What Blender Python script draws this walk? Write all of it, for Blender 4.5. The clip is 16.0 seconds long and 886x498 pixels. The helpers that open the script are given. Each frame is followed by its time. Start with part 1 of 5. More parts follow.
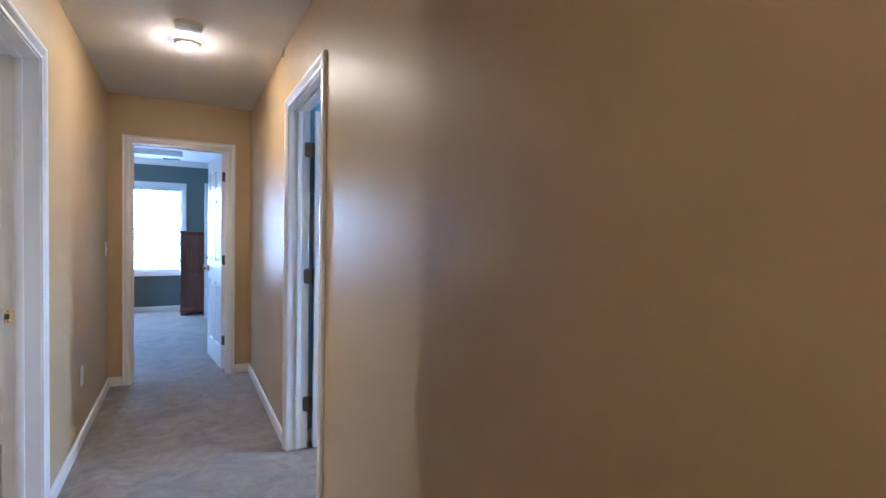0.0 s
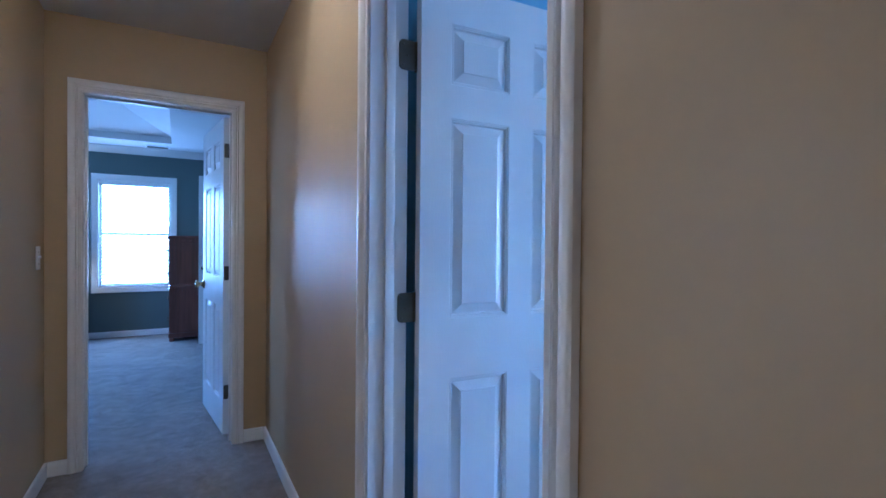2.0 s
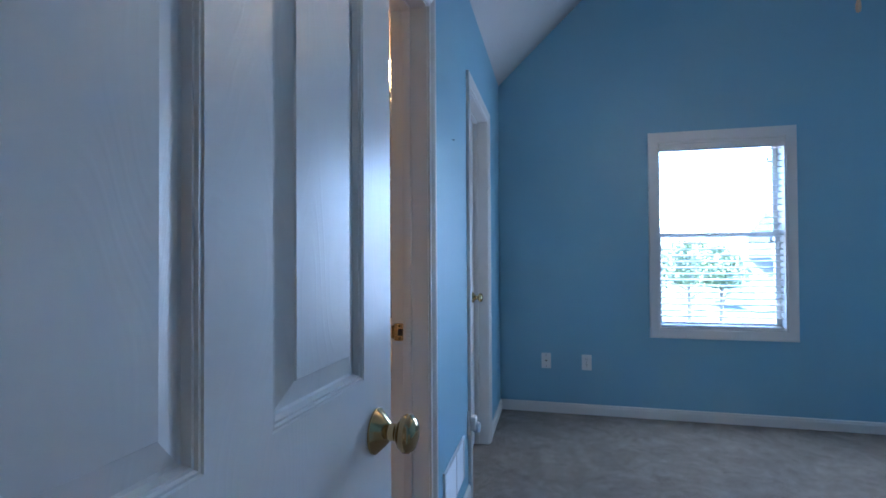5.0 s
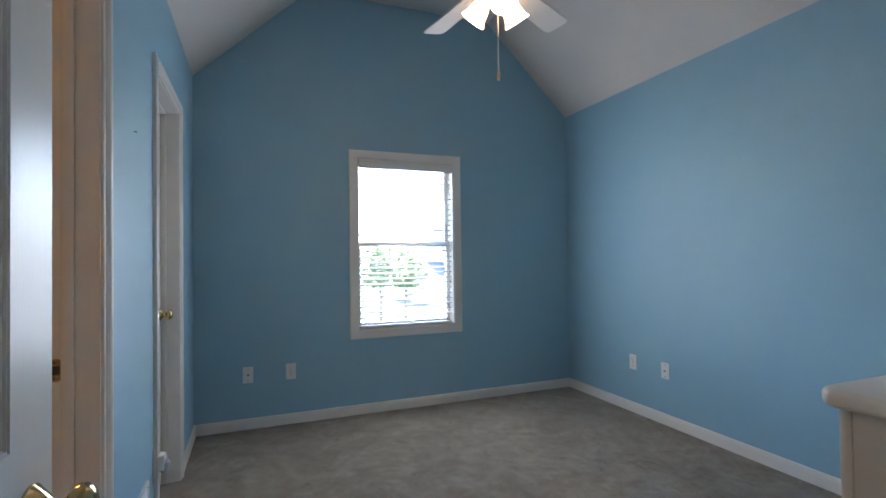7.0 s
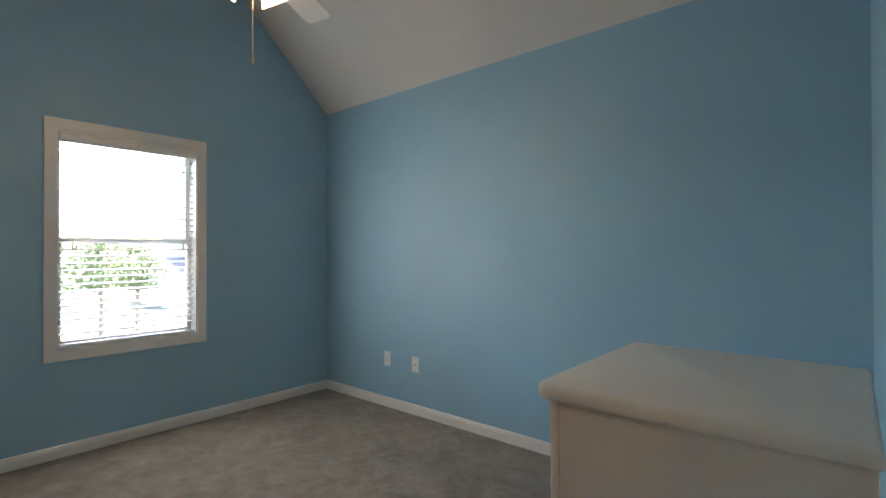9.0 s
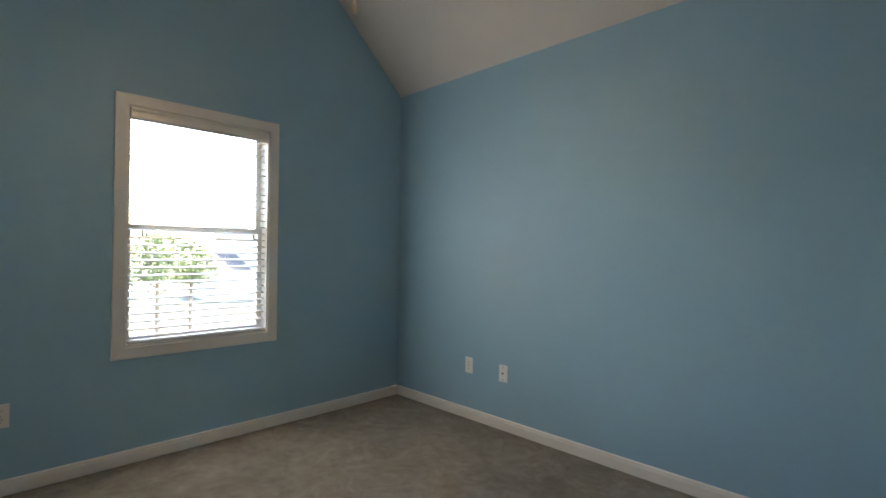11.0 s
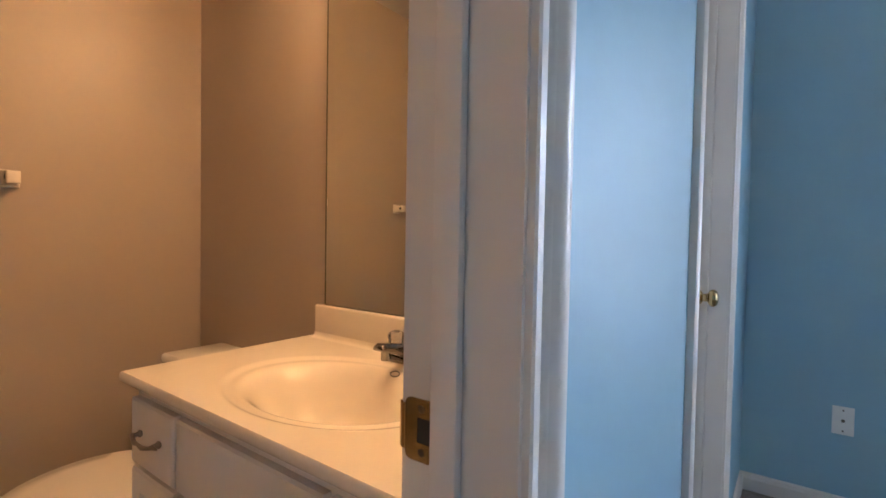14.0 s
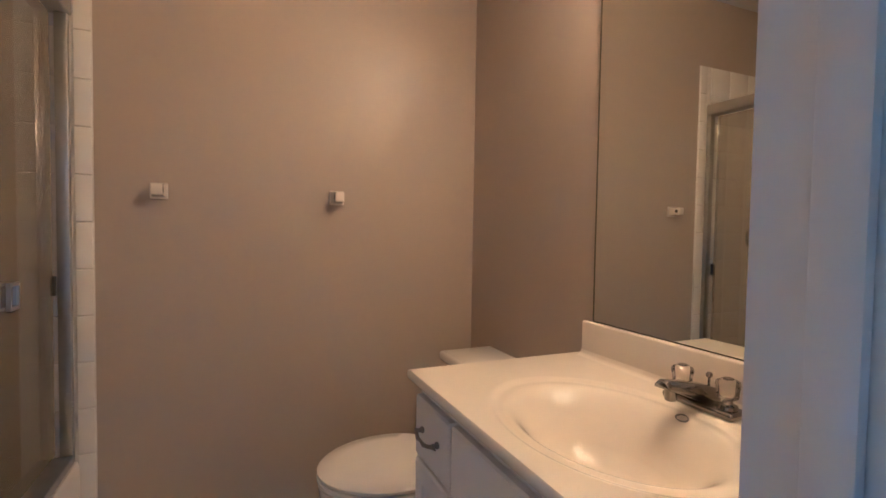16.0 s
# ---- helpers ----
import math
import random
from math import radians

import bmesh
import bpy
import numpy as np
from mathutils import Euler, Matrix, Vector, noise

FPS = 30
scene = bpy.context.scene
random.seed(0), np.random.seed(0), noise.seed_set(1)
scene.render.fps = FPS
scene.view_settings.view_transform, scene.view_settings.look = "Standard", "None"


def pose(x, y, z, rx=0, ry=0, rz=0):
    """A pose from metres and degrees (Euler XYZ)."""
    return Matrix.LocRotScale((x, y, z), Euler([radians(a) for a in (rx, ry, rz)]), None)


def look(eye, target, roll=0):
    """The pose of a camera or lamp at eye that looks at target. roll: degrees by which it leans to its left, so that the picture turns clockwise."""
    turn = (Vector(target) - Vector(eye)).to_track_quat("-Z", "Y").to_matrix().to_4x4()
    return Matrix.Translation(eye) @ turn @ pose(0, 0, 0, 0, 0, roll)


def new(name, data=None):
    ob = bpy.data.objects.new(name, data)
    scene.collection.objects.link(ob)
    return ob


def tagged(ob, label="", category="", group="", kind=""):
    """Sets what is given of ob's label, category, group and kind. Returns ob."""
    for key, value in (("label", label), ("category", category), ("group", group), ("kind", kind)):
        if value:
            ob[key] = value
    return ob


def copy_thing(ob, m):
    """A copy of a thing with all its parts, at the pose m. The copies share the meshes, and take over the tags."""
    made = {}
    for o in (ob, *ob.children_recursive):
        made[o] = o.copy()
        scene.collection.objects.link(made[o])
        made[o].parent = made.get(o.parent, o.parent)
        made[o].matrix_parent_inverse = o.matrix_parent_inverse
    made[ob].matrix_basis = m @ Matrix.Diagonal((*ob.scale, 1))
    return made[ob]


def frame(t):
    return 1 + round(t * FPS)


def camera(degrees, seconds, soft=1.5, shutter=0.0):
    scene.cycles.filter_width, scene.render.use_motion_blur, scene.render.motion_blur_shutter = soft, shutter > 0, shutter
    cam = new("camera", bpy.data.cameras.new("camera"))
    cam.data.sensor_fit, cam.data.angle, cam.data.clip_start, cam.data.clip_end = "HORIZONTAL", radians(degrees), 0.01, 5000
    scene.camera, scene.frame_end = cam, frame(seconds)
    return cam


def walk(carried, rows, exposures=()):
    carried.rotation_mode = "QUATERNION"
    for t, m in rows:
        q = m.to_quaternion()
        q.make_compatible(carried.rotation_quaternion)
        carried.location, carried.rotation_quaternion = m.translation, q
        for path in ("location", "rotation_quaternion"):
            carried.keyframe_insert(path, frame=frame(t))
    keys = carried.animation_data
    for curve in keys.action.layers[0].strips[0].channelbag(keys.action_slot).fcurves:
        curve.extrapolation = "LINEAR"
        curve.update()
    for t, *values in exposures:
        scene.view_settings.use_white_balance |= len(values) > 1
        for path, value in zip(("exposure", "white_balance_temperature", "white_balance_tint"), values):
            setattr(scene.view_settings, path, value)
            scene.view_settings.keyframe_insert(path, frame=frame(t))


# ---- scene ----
cam = camera(85.6, 16.0, soft=1.6)
PATH = [
    (0, (0.571, 0.243, 1.3), (1.523, 2.001, 1.246), 1.0),
    (0.5, (0.525, 0.667, 1.296), (1.482, 2.422, 1.249), 1.0),
    (1, (0.556, 1.086, 1.268), (1.509, 2.844, 1.232), 0.7),
    (1.5, (0.581, 1.496, 1.251), (1.529, 3.257, 1.219), 0.7),
    (2, (0.633, 1.846, 1.237), (1.599, 3.597, 1.216), 0.5),
    (2.5, (0.744, 2.138, 1.221), (1.843, 3.809, 1.211), 0.2),
    (3, (0.848, 2.396, 1.206), (2.164, 3.903, 1.205), -0.1),
    (3.5, (0.991, 2.566, 1.199), (2.52, 3.856, 1.199), -0.4),
    (4, (1.137, 2.687, 1.184), (2.845, 3.729, 1.191), -0.3),
    (6.3, (1.253, 2.87, 1.208), (3.227, 2.545, 1.237), -0.7),
    (6.5, (1.229, 2.854, 1.216), (3.181, 2.421, 1.242), -0.7),
    (7, (1.225, 2.849, 1.212), (3.085, 2.116, 1.247), -0.8),
    (7.5, (1.233, 2.837, 1.223), (2.958, 1.825, 1.259), -1.0),
    (8, (1.237, 2.835, 1.239), (2.790, 1.576, 1.267), -0.9),
    (8.5, (1.244, 2.819, 1.25), (2.629, 1.376, 1.266), -0.7),
    (8.7, (1.254, 2.804, 1.247), (2.578, 1.305, 1.261), -0.6),
    (10.8, (1.771, 2.712, 1.21), (3.027, 1.156, 1.222), 0.6),
    (11, (1.823, 2.728, 1.203), (3.24, 1.316, 1.215), 0.7),
    (11.5, (1.995, 2.77, 1.223), (3.797, 1.903, 1.21), 1.3),
    (12, (2.147, 2.818, 1.207), (4.134, 2.593, 1.177), 1.4),
    (12.5, (2.261, 2.907, 1.18), (4.23, 3.259, 1.138), 1.4),
    (13, (2.342, 2.978, 1.16), (4.196, 3.726, 1.108), 1.3),
    (13.5, (2.406, 3.025, 1.135), (4.143, 4.014, 1.078), 1.3),
    (14, (2.44, 3.064, 1.112), (4.045, 4.257, 1.052), 1.0),
    (14.5, (2.472, 3.098, 1.105), (3.877, 4.52, 1.046), 0.8),
    (15, (2.498, 3.117, 1.106), (3.679, 4.73, 1.052), 0.9),
    (15.5, (2.479, 3.137, 1.129), (3.468, 4.874, 1.066), 1.1),
    (16, (2.472, 3.155, 1.141), (3.262, 4.99, 1.065), 0.9),
]
EXPOSURES = [
    (0.0, 6.30, 4500, 13), (1.0, 6.04, 4320, 13), (1.5, 5.77, 4050, 13), (2.0, 5.55, 3800, 13), (2.5, 5.20, 3600, 11), (3.0, 4.95, 3450, 11), (3.5, 4.94, 3710, 11), (4.0, 4.67, 4050, 11), (6.5, 4.55, 5600, 12), (7.5, 4.65, 6400, 12),
    (8.5, 4.62, 6950, 12), (11.0, 4.36, 7500, 12), (12.5, 4.15, 7000, 12), (13.0, 4.05, 6700, 12), (13.5, 4.75, 6200, 16), (14.0, 5.07, 5700, 16), (14.5, 4.95, 4900, 20), (15.0, 4.77, 4600, 20), (16.0, 4.99, 4350, 11),
]
walk(cam, [(t, look(eye, target, roll)) for t, eye, target, roll in PATH], EXPOSURES)

# ---- world and sun ----
world = bpy.data.worlds.new("sky")
scene.world = world
world.use_nodes = True
wn = world.node_tree.nodes
sky = wn.new("ShaderNodeTexSky")
sky.sky_type = "NISHITA"
sky.sun_disc = False
sky.sun_elevation, sky.sun_rotation = radians(64), radians(175)
sky.air_density, sky.dust_density = 1.0, 2.0
world.node_tree.links.new(sky.outputs[0], wn["Background"].inputs[0])
wn["Background"].inputs[1].default_value = 0.15
sun = new("sun", bpy.data.lights.new("sun", "SUN"))
sun.data.energy, sun.data.angle, sun.data.color = 4.8, radians(0.5), (1.0, 0.95, 0.88)
sun.matrix_world = look((0.4, -4.4, 9.0), (0.0, 0.0, 0.0))
# The hall's back value drives an added fill lamp, never seen.
BULB_HALL, BULB_FILL, BULB_BATH, BULB_FAN = 8.2, 0.032, 2.8, 8.5
WARM, AMBER = (1.0, 0.72, 0.42), (1.0, 0.55, 0.21)


def skylight(at, aim, width, height, watts, color):
    """An area lamp standing in for daylight in a wall's opening, at the room side of any blind."""
    lamp_ = new("skylight", bpy.data.lights.new("skylight", "AREA"))
    lamp_.data.shape, lamp_.data.size, lamp_.data.size_y = "RECTANGLE", width, height
    lamp_.data.energy, lamp_.data.color = watts, color
    lamp_.matrix_world = look(at, aim)
    return lamp_


skylight((4.926, 1.69, 1.32), (0.0, 1.69, 1.32), 0.80, 1.33, 0.86, (0.90, 0.93, 1.0))
skylight((0.135, 9.226, 1.33), (0.135, 0.0, 1.33), 0.78, 1.35, 0.62, (0.66, 0.81, 1.0))
# Unseen bare opening of the far room, lit to brighten it from the west.
skylight((-2.598, 7.525, 1.35), (0.0, 7.525, 1.35), 0.45, 1.10, 0.58, (0.62, 0.78, 1.0))
# Unseen west-room opening, tinted warm to offset the sky's blue on the hall wall.
skylight((-2.52, 3.998, 1.35), (-2.52, 0.0, 1.35), 0.36, 1.30, 0.70, (1.0, 0.75, 0.47))


# ---- materials ----
def material(name):
    m = bpy.data.materials.new(name)
    m.use_nodes = True
    return m, m.node_tree.nodes, m.node_tree.links, m.node_tree.nodes["Principled BSDF"]


def noise_node(m, scale, detail=3.0, rough=0.55, coords="Object", stretch=None):
    n, k = m.node_tree.nodes, m.node_tree.links
    tc = n.new("ShaderNodeTexCoord")
    tex = n.new("ShaderNodeTexNoise")
    tex.inputs["Scale"].default_value, tex.inputs["Detail"].default_value, tex.inputs["Roughness"].default_value = scale, detail, rough
    if stretch:
        mp = n.new("ShaderNodeMapping")
        mp.inputs["Scale"].default_value = stretch
        k.new(tc.outputs[coords], mp.inputs[0])
        k.new(mp.outputs[0], tex.inputs[0])
    else:
        k.new(tc.outputs[coords], tex.inputs[0])
    return tex


def ramp_node(m, source, a, b, lo=0.3, hi=0.7):
    n, k = m.node_tree.nodes, m.node_tree.links
    r = n.new("ShaderNodeValToRGB")
    r.color_ramp.elements[0].position, r.color_ramp.elements[1].position = lo, hi
    r.color_ramp.elements[0].color, r.color_ramp.elements[1].color = (*a, 1), (*b, 1)
    k.new(source, r.inputs[0])
    return r


def mix_color(m, kind, fac, a, b):
    n, k = m.node_tree.nodes, m.node_tree.links
    x = n.new("ShaderNodeMix")
    x.data_type, x.blend_type = "RGBA", kind
    x.inputs[0].default_value = fac
    k.new(a, x.inputs[6])
    k.new(b, x.inputs[7])
    return x.outputs[2]


def bump_node(m, height, strength, distance, chain=None):
    n, k = m.node_tree.nodes, m.node_tree.links
    b = n.new("ShaderNodeBump")
    b.inputs["Strength"].default_value, b.inputs["Distance"].default_value = strength, distance
    k.new(height, b.inputs["Height"])
    if chain:
        k.new(chain, b.inputs["Normal"])
    return b.outputs[0]


def scaled(c, f):
    return tuple(min(1.0, v * f) for v in c)


def surface(name, color, rough=0.5, spread=0.05, large=1.3, fine=90.0, bump=0.25, depth=0.0006, metal=0.0, rough_spread=0.06, spec=0.5, coat=0.0):
    """Paint, plastic, metal: colour that drifts a little over a large and a small scale, with fine relief."""
    m, n, k, p = material(name)
    a = ramp_node(m, noise_node(m, large, 4).outputs[0], scaled(color, 1 - spread), scaled(color, 1 + spread))
    b = ramp_node(m, noise_node(m, fine * 0.35, 3).outputs[0], (1 - spread * 0.5,) * 3, (1.0, 1.0, 1.0))
    k.new(mix_color(m, "MULTIPLY", 1.0, a.outputs[0], b.outputs[0]), p.inputs["Base Color"])
    r = n.new("ShaderNodeMapRange")
    r.inputs[3].default_value, r.inputs[4].default_value = max(0.02, rough - rough_spread), rough + rough_spread
    k.new(noise_node(m, large * 3.1, 4).outputs[0], r.inputs[0])
    k.new(r.outputs[0], p.inputs["Roughness"])
    p.inputs["Metallic"].default_value = metal
    p.inputs["Specular IOR Level"].default_value = spec
    p.inputs["Coat Weight"].default_value = coat
    if bump:
        k.new(bump_node(m, noise_node(m, fine, 3).outputs[0], bump, depth), p.inputs["Normal"])
    return m


def glowing(name, color, strength):
    m, n, k, p = material(name)
    p.inputs["Base Color"].default_value = (0.9, 0.88, 0.84, 1)
    p.inputs["Emission Color"].default_value = (*color, 1)
    p.inputs["Emission Strength"].default_value = strength
    return m


def pane_glass(name, tint=(1, 1, 1), rough=0.0, veil=0.0, veil_color=(0.8, 0.8, 0.8)):
    """A thin pane: clear straight through, with a mirror gloss that grows at grazing angles."""
    m, n, k, p = material(name)
    n.remove(p)
    t, g, mix, f = n.new("ShaderNodeBsdfTransparent"), n.new("ShaderNodeBsdfGlossy"), n.new("ShaderNodeMixShader"), n.new("ShaderNodeFresnel")
    t.inputs[0].default_value = (*tint, 1)
    g.inputs["Roughness"].default_value = rough
    f.inputs[0].default_value = 1.45
    k.new(f.outputs[0], mix.inputs[0])
    body = t.outputs[0]
    if veil:
        d, vm = n.new("ShaderNodeBsdfDiffuse"), n.new("ShaderNodeMixShader")
        d.inputs[0].default_value = (*veil_color, 1)
        vm.inputs[0].default_value = veil
        k.new(t.outputs[0], vm.inputs[1])
        k.new(d.outputs[0], vm.inputs[2])
        body = vm.outputs[0]
    k.new(body, mix.inputs[1])
    k.new(g.outputs[0], mix.inputs[2])
    k.new(mix.outputs[0], n["Material Output"].inputs[0])
    return m


def carpet_material(name, color):
    """Short cut pile, with brushed patches and trodden marks."""
    m, n, k, p = material(name)
    patches = noise_node(m, 3.6, 7, 0.66)
    patches.inputs["Distortion"].default_value = 1.2
    a = ramp_node(m, patches.outputs[0], scaled(color, 0.72), scaled(color, 1.10), 0.36, 0.64)
    tuft = noise_node(m, 260, 2, 0.7)
    b = ramp_node(m, tuft.outputs[0], (0.55, 0.54, 0.52), (1.0, 1.0, 1.0), 0.3, 0.68)
    blot = noise_node(m, 24, 5, 0.7)
    c = ramp_node(m, blot.outputs[0], (0.80, 0.79, 0.77), (1.0, 1.0, 1.0), 0.36, 0.58)
    nap = noise_node(m, 13.0, 6, 0.62)
    nap.inputs["Distortion"].default_value = 0.15
    e = ramp_node(m, nap.outputs[0], (0.86, 0.85, 0.84), (1.04, 1.04, 1.04), 0.40, 0.60)
    first = mix_color(m, "MULTIPLY", 1.0, mix_color(m, "MULTIPLY", 1.0, a.outputs[0], e.outputs[0]), b.outputs[0])
    k.new(mix_color(m, "MULTIPLY", 0.8, first, c.outputs[0]), p.inputs["Base Color"])
    p.inputs["Roughness"].default_value = 0.95
    p.inputs["Specular IOR Level"].default_value = 0.1
    p.inputs["Sheen Weight"].default_value = 0.25
    low = bump_node(m, blot.outputs[0], 0.6, 0.012)
    k.new(bump_node(m, tuft.outputs[0], 0.9, 0.005, low), p.inputs["Normal"])
    return m


def wood_paint(name, color, rough=0.34):
    """White door paint over pressed wood grain."""
    m, n, k, p = material(name)
    a = ramp_node(m, noise_node(m, 2.2, 4).outputs[0], scaled(color, 0.95), scaled(color, 1.03))
    k.new(a.outputs[0], p.inputs["Base Color"])
    # contours of a stretched field make the pressed grain's long loops
    field = noise_node(m, 1.0, 1.5, 0.4, stretch=(8.0, 1.0, 1.9))
    many, curve, ridge = n.new("ShaderNodeMath"), n.new("ShaderNodeMath"), n.new("ShaderNodeMath")
    many.operation, curve.operation, ridge.operation = "MULTIPLY", "SINE", "SMOOTH_MAX"
    many.inputs[1].default_value = 190.0
    ridge.inputs[1].default_value, ridge.inputs[2].default_value = 0.25, 0.3
    k.new(field.outputs[0], many.inputs[0])
    k.new(many.outputs[0], curve.inputs[0])
    k.new(curve.outputs[0], ridge.inputs[0])
    streak = noise_node(m, 90, 4, 0.6, stretch=(1.0, 1.0, 0.03))
    first = bump_node(m, ridge.outputs[0], 0.20, 0.0005)
    k.new(bump_node(m, streak.outputs[0], 0.12, 0.0006, first), p.inputs["Normal"])
    p.inputs["Roughness"].default_value = rough
    return m


def dark_wood(name, color):
    m, n, k, p = material(name)
    g = noise_node(m, 14, 6, 0.6, stretch=(1.0, 1.0, 0.06))
    k.new(ramp_node(m, g.outputs[0], scaled(color, 0.55), scaled(color, 1.35), 0.3, 0.7).outputs[0], p.inputs["Base Color"])
    k.new(bump_node(m, g.outputs[0], 0.15, 0.001), p.inputs["Normal"])
    p.inputs["Roughness"].default_value = 0.35
    return m


def textured_ceiling(name, color):
    """Stomped plaster: shallow swirls on flat white."""
    m, n, k, p = material(name)
    k.new(ramp_node(m, noise_node(m, 1.4, 4).outputs[0], scaled(color, 0.96), scaled(color, 1.03)).outputs[0], p.inputs["Base Color"])
    low = bump_node(m, noise_node(m, 42, 5, 0.65).outputs[0], 0.6, 0.006)
    k.new(bump_node(m, noise_node(m, 150, 2).outputs[0], 0.2, 0.001, low), p.inputs["Normal"])
    p.inputs["Roughness"].default_value = 0.9
    return m


def mosaic_floor(name):
    """Grey sheet vinyl printed as small mosaic."""
    m, n, k, p = material(name)
    tc, v, e = n.new("ShaderNodeTexCoord"), n.new("ShaderNodeTexVoronoi"), n.new("ShaderNodeTexVoronoi")
    for x in (v, e):
        x.inputs["Scale"].default_value = 26.0
        x.inputs["Randomness"].default_value = 0.35
        k.new(tc.outputs["Object"], x.inputs[0])
    e.feature = "DISTANCE_TO_EDGE"
    a = ramp_node(m, v.outputs["Color"], (0.16, 0.17, 0.18), (0.42, 0.43, 0.45), 0.2, 0.8)
    b = ramp_node(m, e.outputs[0], (0.5, 0.5, 0.5), (1.0, 1.0, 1.0), 0.03, 0.08)
    k.new(mix_color(m, "MULTIPLY", 1.0, a.outputs[0], b.outputs[0]), p.inputs["Base Color"])
    p.inputs["Roughness"].default_value = 0.35
    return m


HALL = surface("tan wall paint", (0.435, 0.320, 0.165), 0.45, 0.03, 0.9, 130, 0.16, 0.0006, spec=0.25)
BLUE = surface("pale blue wall paint", (0.27, 0.465, 0.59), 0.51, 0.03, 0.9, 130, 0.16, 0.0006, spec=0.55)
TAUPE = surface("taupe wall paint", (0.43, 0.355, 0.280), 0.42, 0.03, 0.9, 130, 0.16, 0.0006)
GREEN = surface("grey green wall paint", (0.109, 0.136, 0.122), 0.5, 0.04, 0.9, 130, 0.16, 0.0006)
TRIM = surface("white trim paint", (0.76, 0.74, 0.70), 0.30, 0.015, 2.0, 60, 0.0, rough_spread=0.02)
DOOR = wood_paint("white door paint", (0.77, 0.76, 0.73))
CEIL = textured_ceiling("white ceiling plaster", (0.62, 0.60, 0.57))
CARPET = carpet_material("beige carpet", (0.385, 0.335, 0.275))
VINYL = mosaic_floor("mosaic vinyl")
BRASS = surface("polished brass", (0.55, 0.41, 0.20), 0.17, 0.08, 8, 90, 0.05, 0.0003, metal=1.0)
AGED = surface("aged bronze", (0.12, 0.10, 0.07), 0.42, 0.15, 12, 120, 0.2, 0.0004, metal=0.85)
CHROME = surface("chrome", (0.72, 0.72, 0.72), 0.12, 0.03, 8, 90, 0.0, metal=1.0)
DARK = surface("dark plastic", (0.02, 0.02, 0.02), 0.5)
PLATE = surface("white plate plastic", (0.80, 0.79, 0.76), 0.35, 0.02, 9, 60, 0.0)
GLASS = pane_glass("window glass")
OUTER = surface("plain outside wall", (0.55, 0.53, 0.50), 0.8)
# For unseen faces only: pale so that they bounce fill into the hall.
CREAM_BOUNCE = surface("cream bounce paint", (0.74, 0.68, 0.58), 0.5, 0.03, 0.9, 130, 0.16, 0.0006)


# ---- mesh helpers ----
def box(bm, x0, x1, y0, y1, z0, z1, mat=0):
    r = bmesh.ops.create_cube(bm, size=1.0)
    for v in r["verts"]:
        v.co = Vector((x0 + (v.co.x + 0.5) * (x1 - x0), y0 + (v.co.y + 0.5) * (y1 - y0), z0 + (v.co.z + 0.5) * (z1 - z0)))
    for f in {f for v in r["verts"] for f in v.link_faces}:
        f.material_index = mat
    return r["verts"]


def bevel(bm, width, segments=2):
    bmesh.ops.bevel(bm, geom=list(bm.edges), offset=width, segments=segments, affect="EDGES", profile=0.5, clamp_overlap=True)


def tube(bm, points, radius, sides=10, closed_ends=True):
    """A round rod along points; radius is a number or one for each point."""
    pts = [Vector(p) for p in points]
    radii = radius if isinstance(radius, (list, tuple)) else [radius] * len(pts)
    rings, side = [], None
    for i, p in enumerate(pts):
        way = (pts[min(i + 1, len(pts) - 1)] - pts[max(i - 1, 0)]).normalized()
        if side is None:
            side = way.orthogonal().normalized()
        side = (side - way * side.dot(way)).normalized()
        up = way.cross(side)
        rings.append([bm.verts.new(p + radii[i] * (math.cos(a) * side + math.sin(a) * up)) for a in (2 * math.pi * j / sides for j in range(sides))])
    for a, b in zip(rings, rings[1:]):
        for j in range(sides):
            bm.faces.new((a[j], a[(j + 1) % sides], b[(j + 1) % sides], b[j]))
    if closed_ends:
        bm.faces.new(rings[0][::-1])
        bm.faces.new(rings[-1])


def lathe(bm, profile, sides=24, axis="z", at=(0, 0, 0)):
    """Turn (radius, height) pairs round an axis."""
    at = Vector(at)
    place = {"z": lambda r, h, a: (r * math.cos(a), r * math.sin(a), h), "y": lambda r, h, a: (r * math.cos(a), h, r * math.sin(a)), "x": lambda r, h, a: (h, r * math.cos(a), r * math.sin(a))}[axis]
    rings = [[bm.verts.new(at + Vector(place(max(r, 1e-4), h, 2 * math.pi * j / sides))) for j in range(sides)] for r, h in profile]
    for a, b in zip(rings, rings[1:]):
        for j in range(sides):
            bm.faces.new((a[j], a[(j + 1) % sides], b[(j + 1) % sides], b[j]))
    bm.faces.new(rings[0][::-1])
    bm.faces.new(rings[-1])


def finish(bm, name, mats, smooth=False):
    bmesh.ops.recalc_face_normals(bm, faces=bm.faces)
    me = bpy.data.meshes.new(name)
    bm.to_mesh(me)
    bm.free()
    for m in mats if isinstance(mats, (list, tuple)) else [mats]:
        me.materials.append(m)
    if smooth:
        for p in me.polygons:
            p.use_smooth = True
        me.set_sharp_from_angle(angle=radians(38 if smooth is True else smooth))
    return me


def part(name, bm, mats, parent=None, label="", smooth=False, at=None):
    ob = new(name, finish(bm, name, mats, smooth))
    if at is not None:
        ob.matrix_basis = at
    if parent:
        ob.parent = parent
    if label:
        ob["label"] = label
    return ob


def thing(name, label, category, group="", kind="", at=None):
    ob = tagged(new(name), label, category, group, kind)
    ob.empty_display_size = 0.1
    if at is not None:
        ob.matrix_basis = at
    return ob


def structure(name, bm, mats, label="", category="", smooth=False):
    return tagged(part(name, bm, mats, smooth=smooth), label, category, kind="structure")


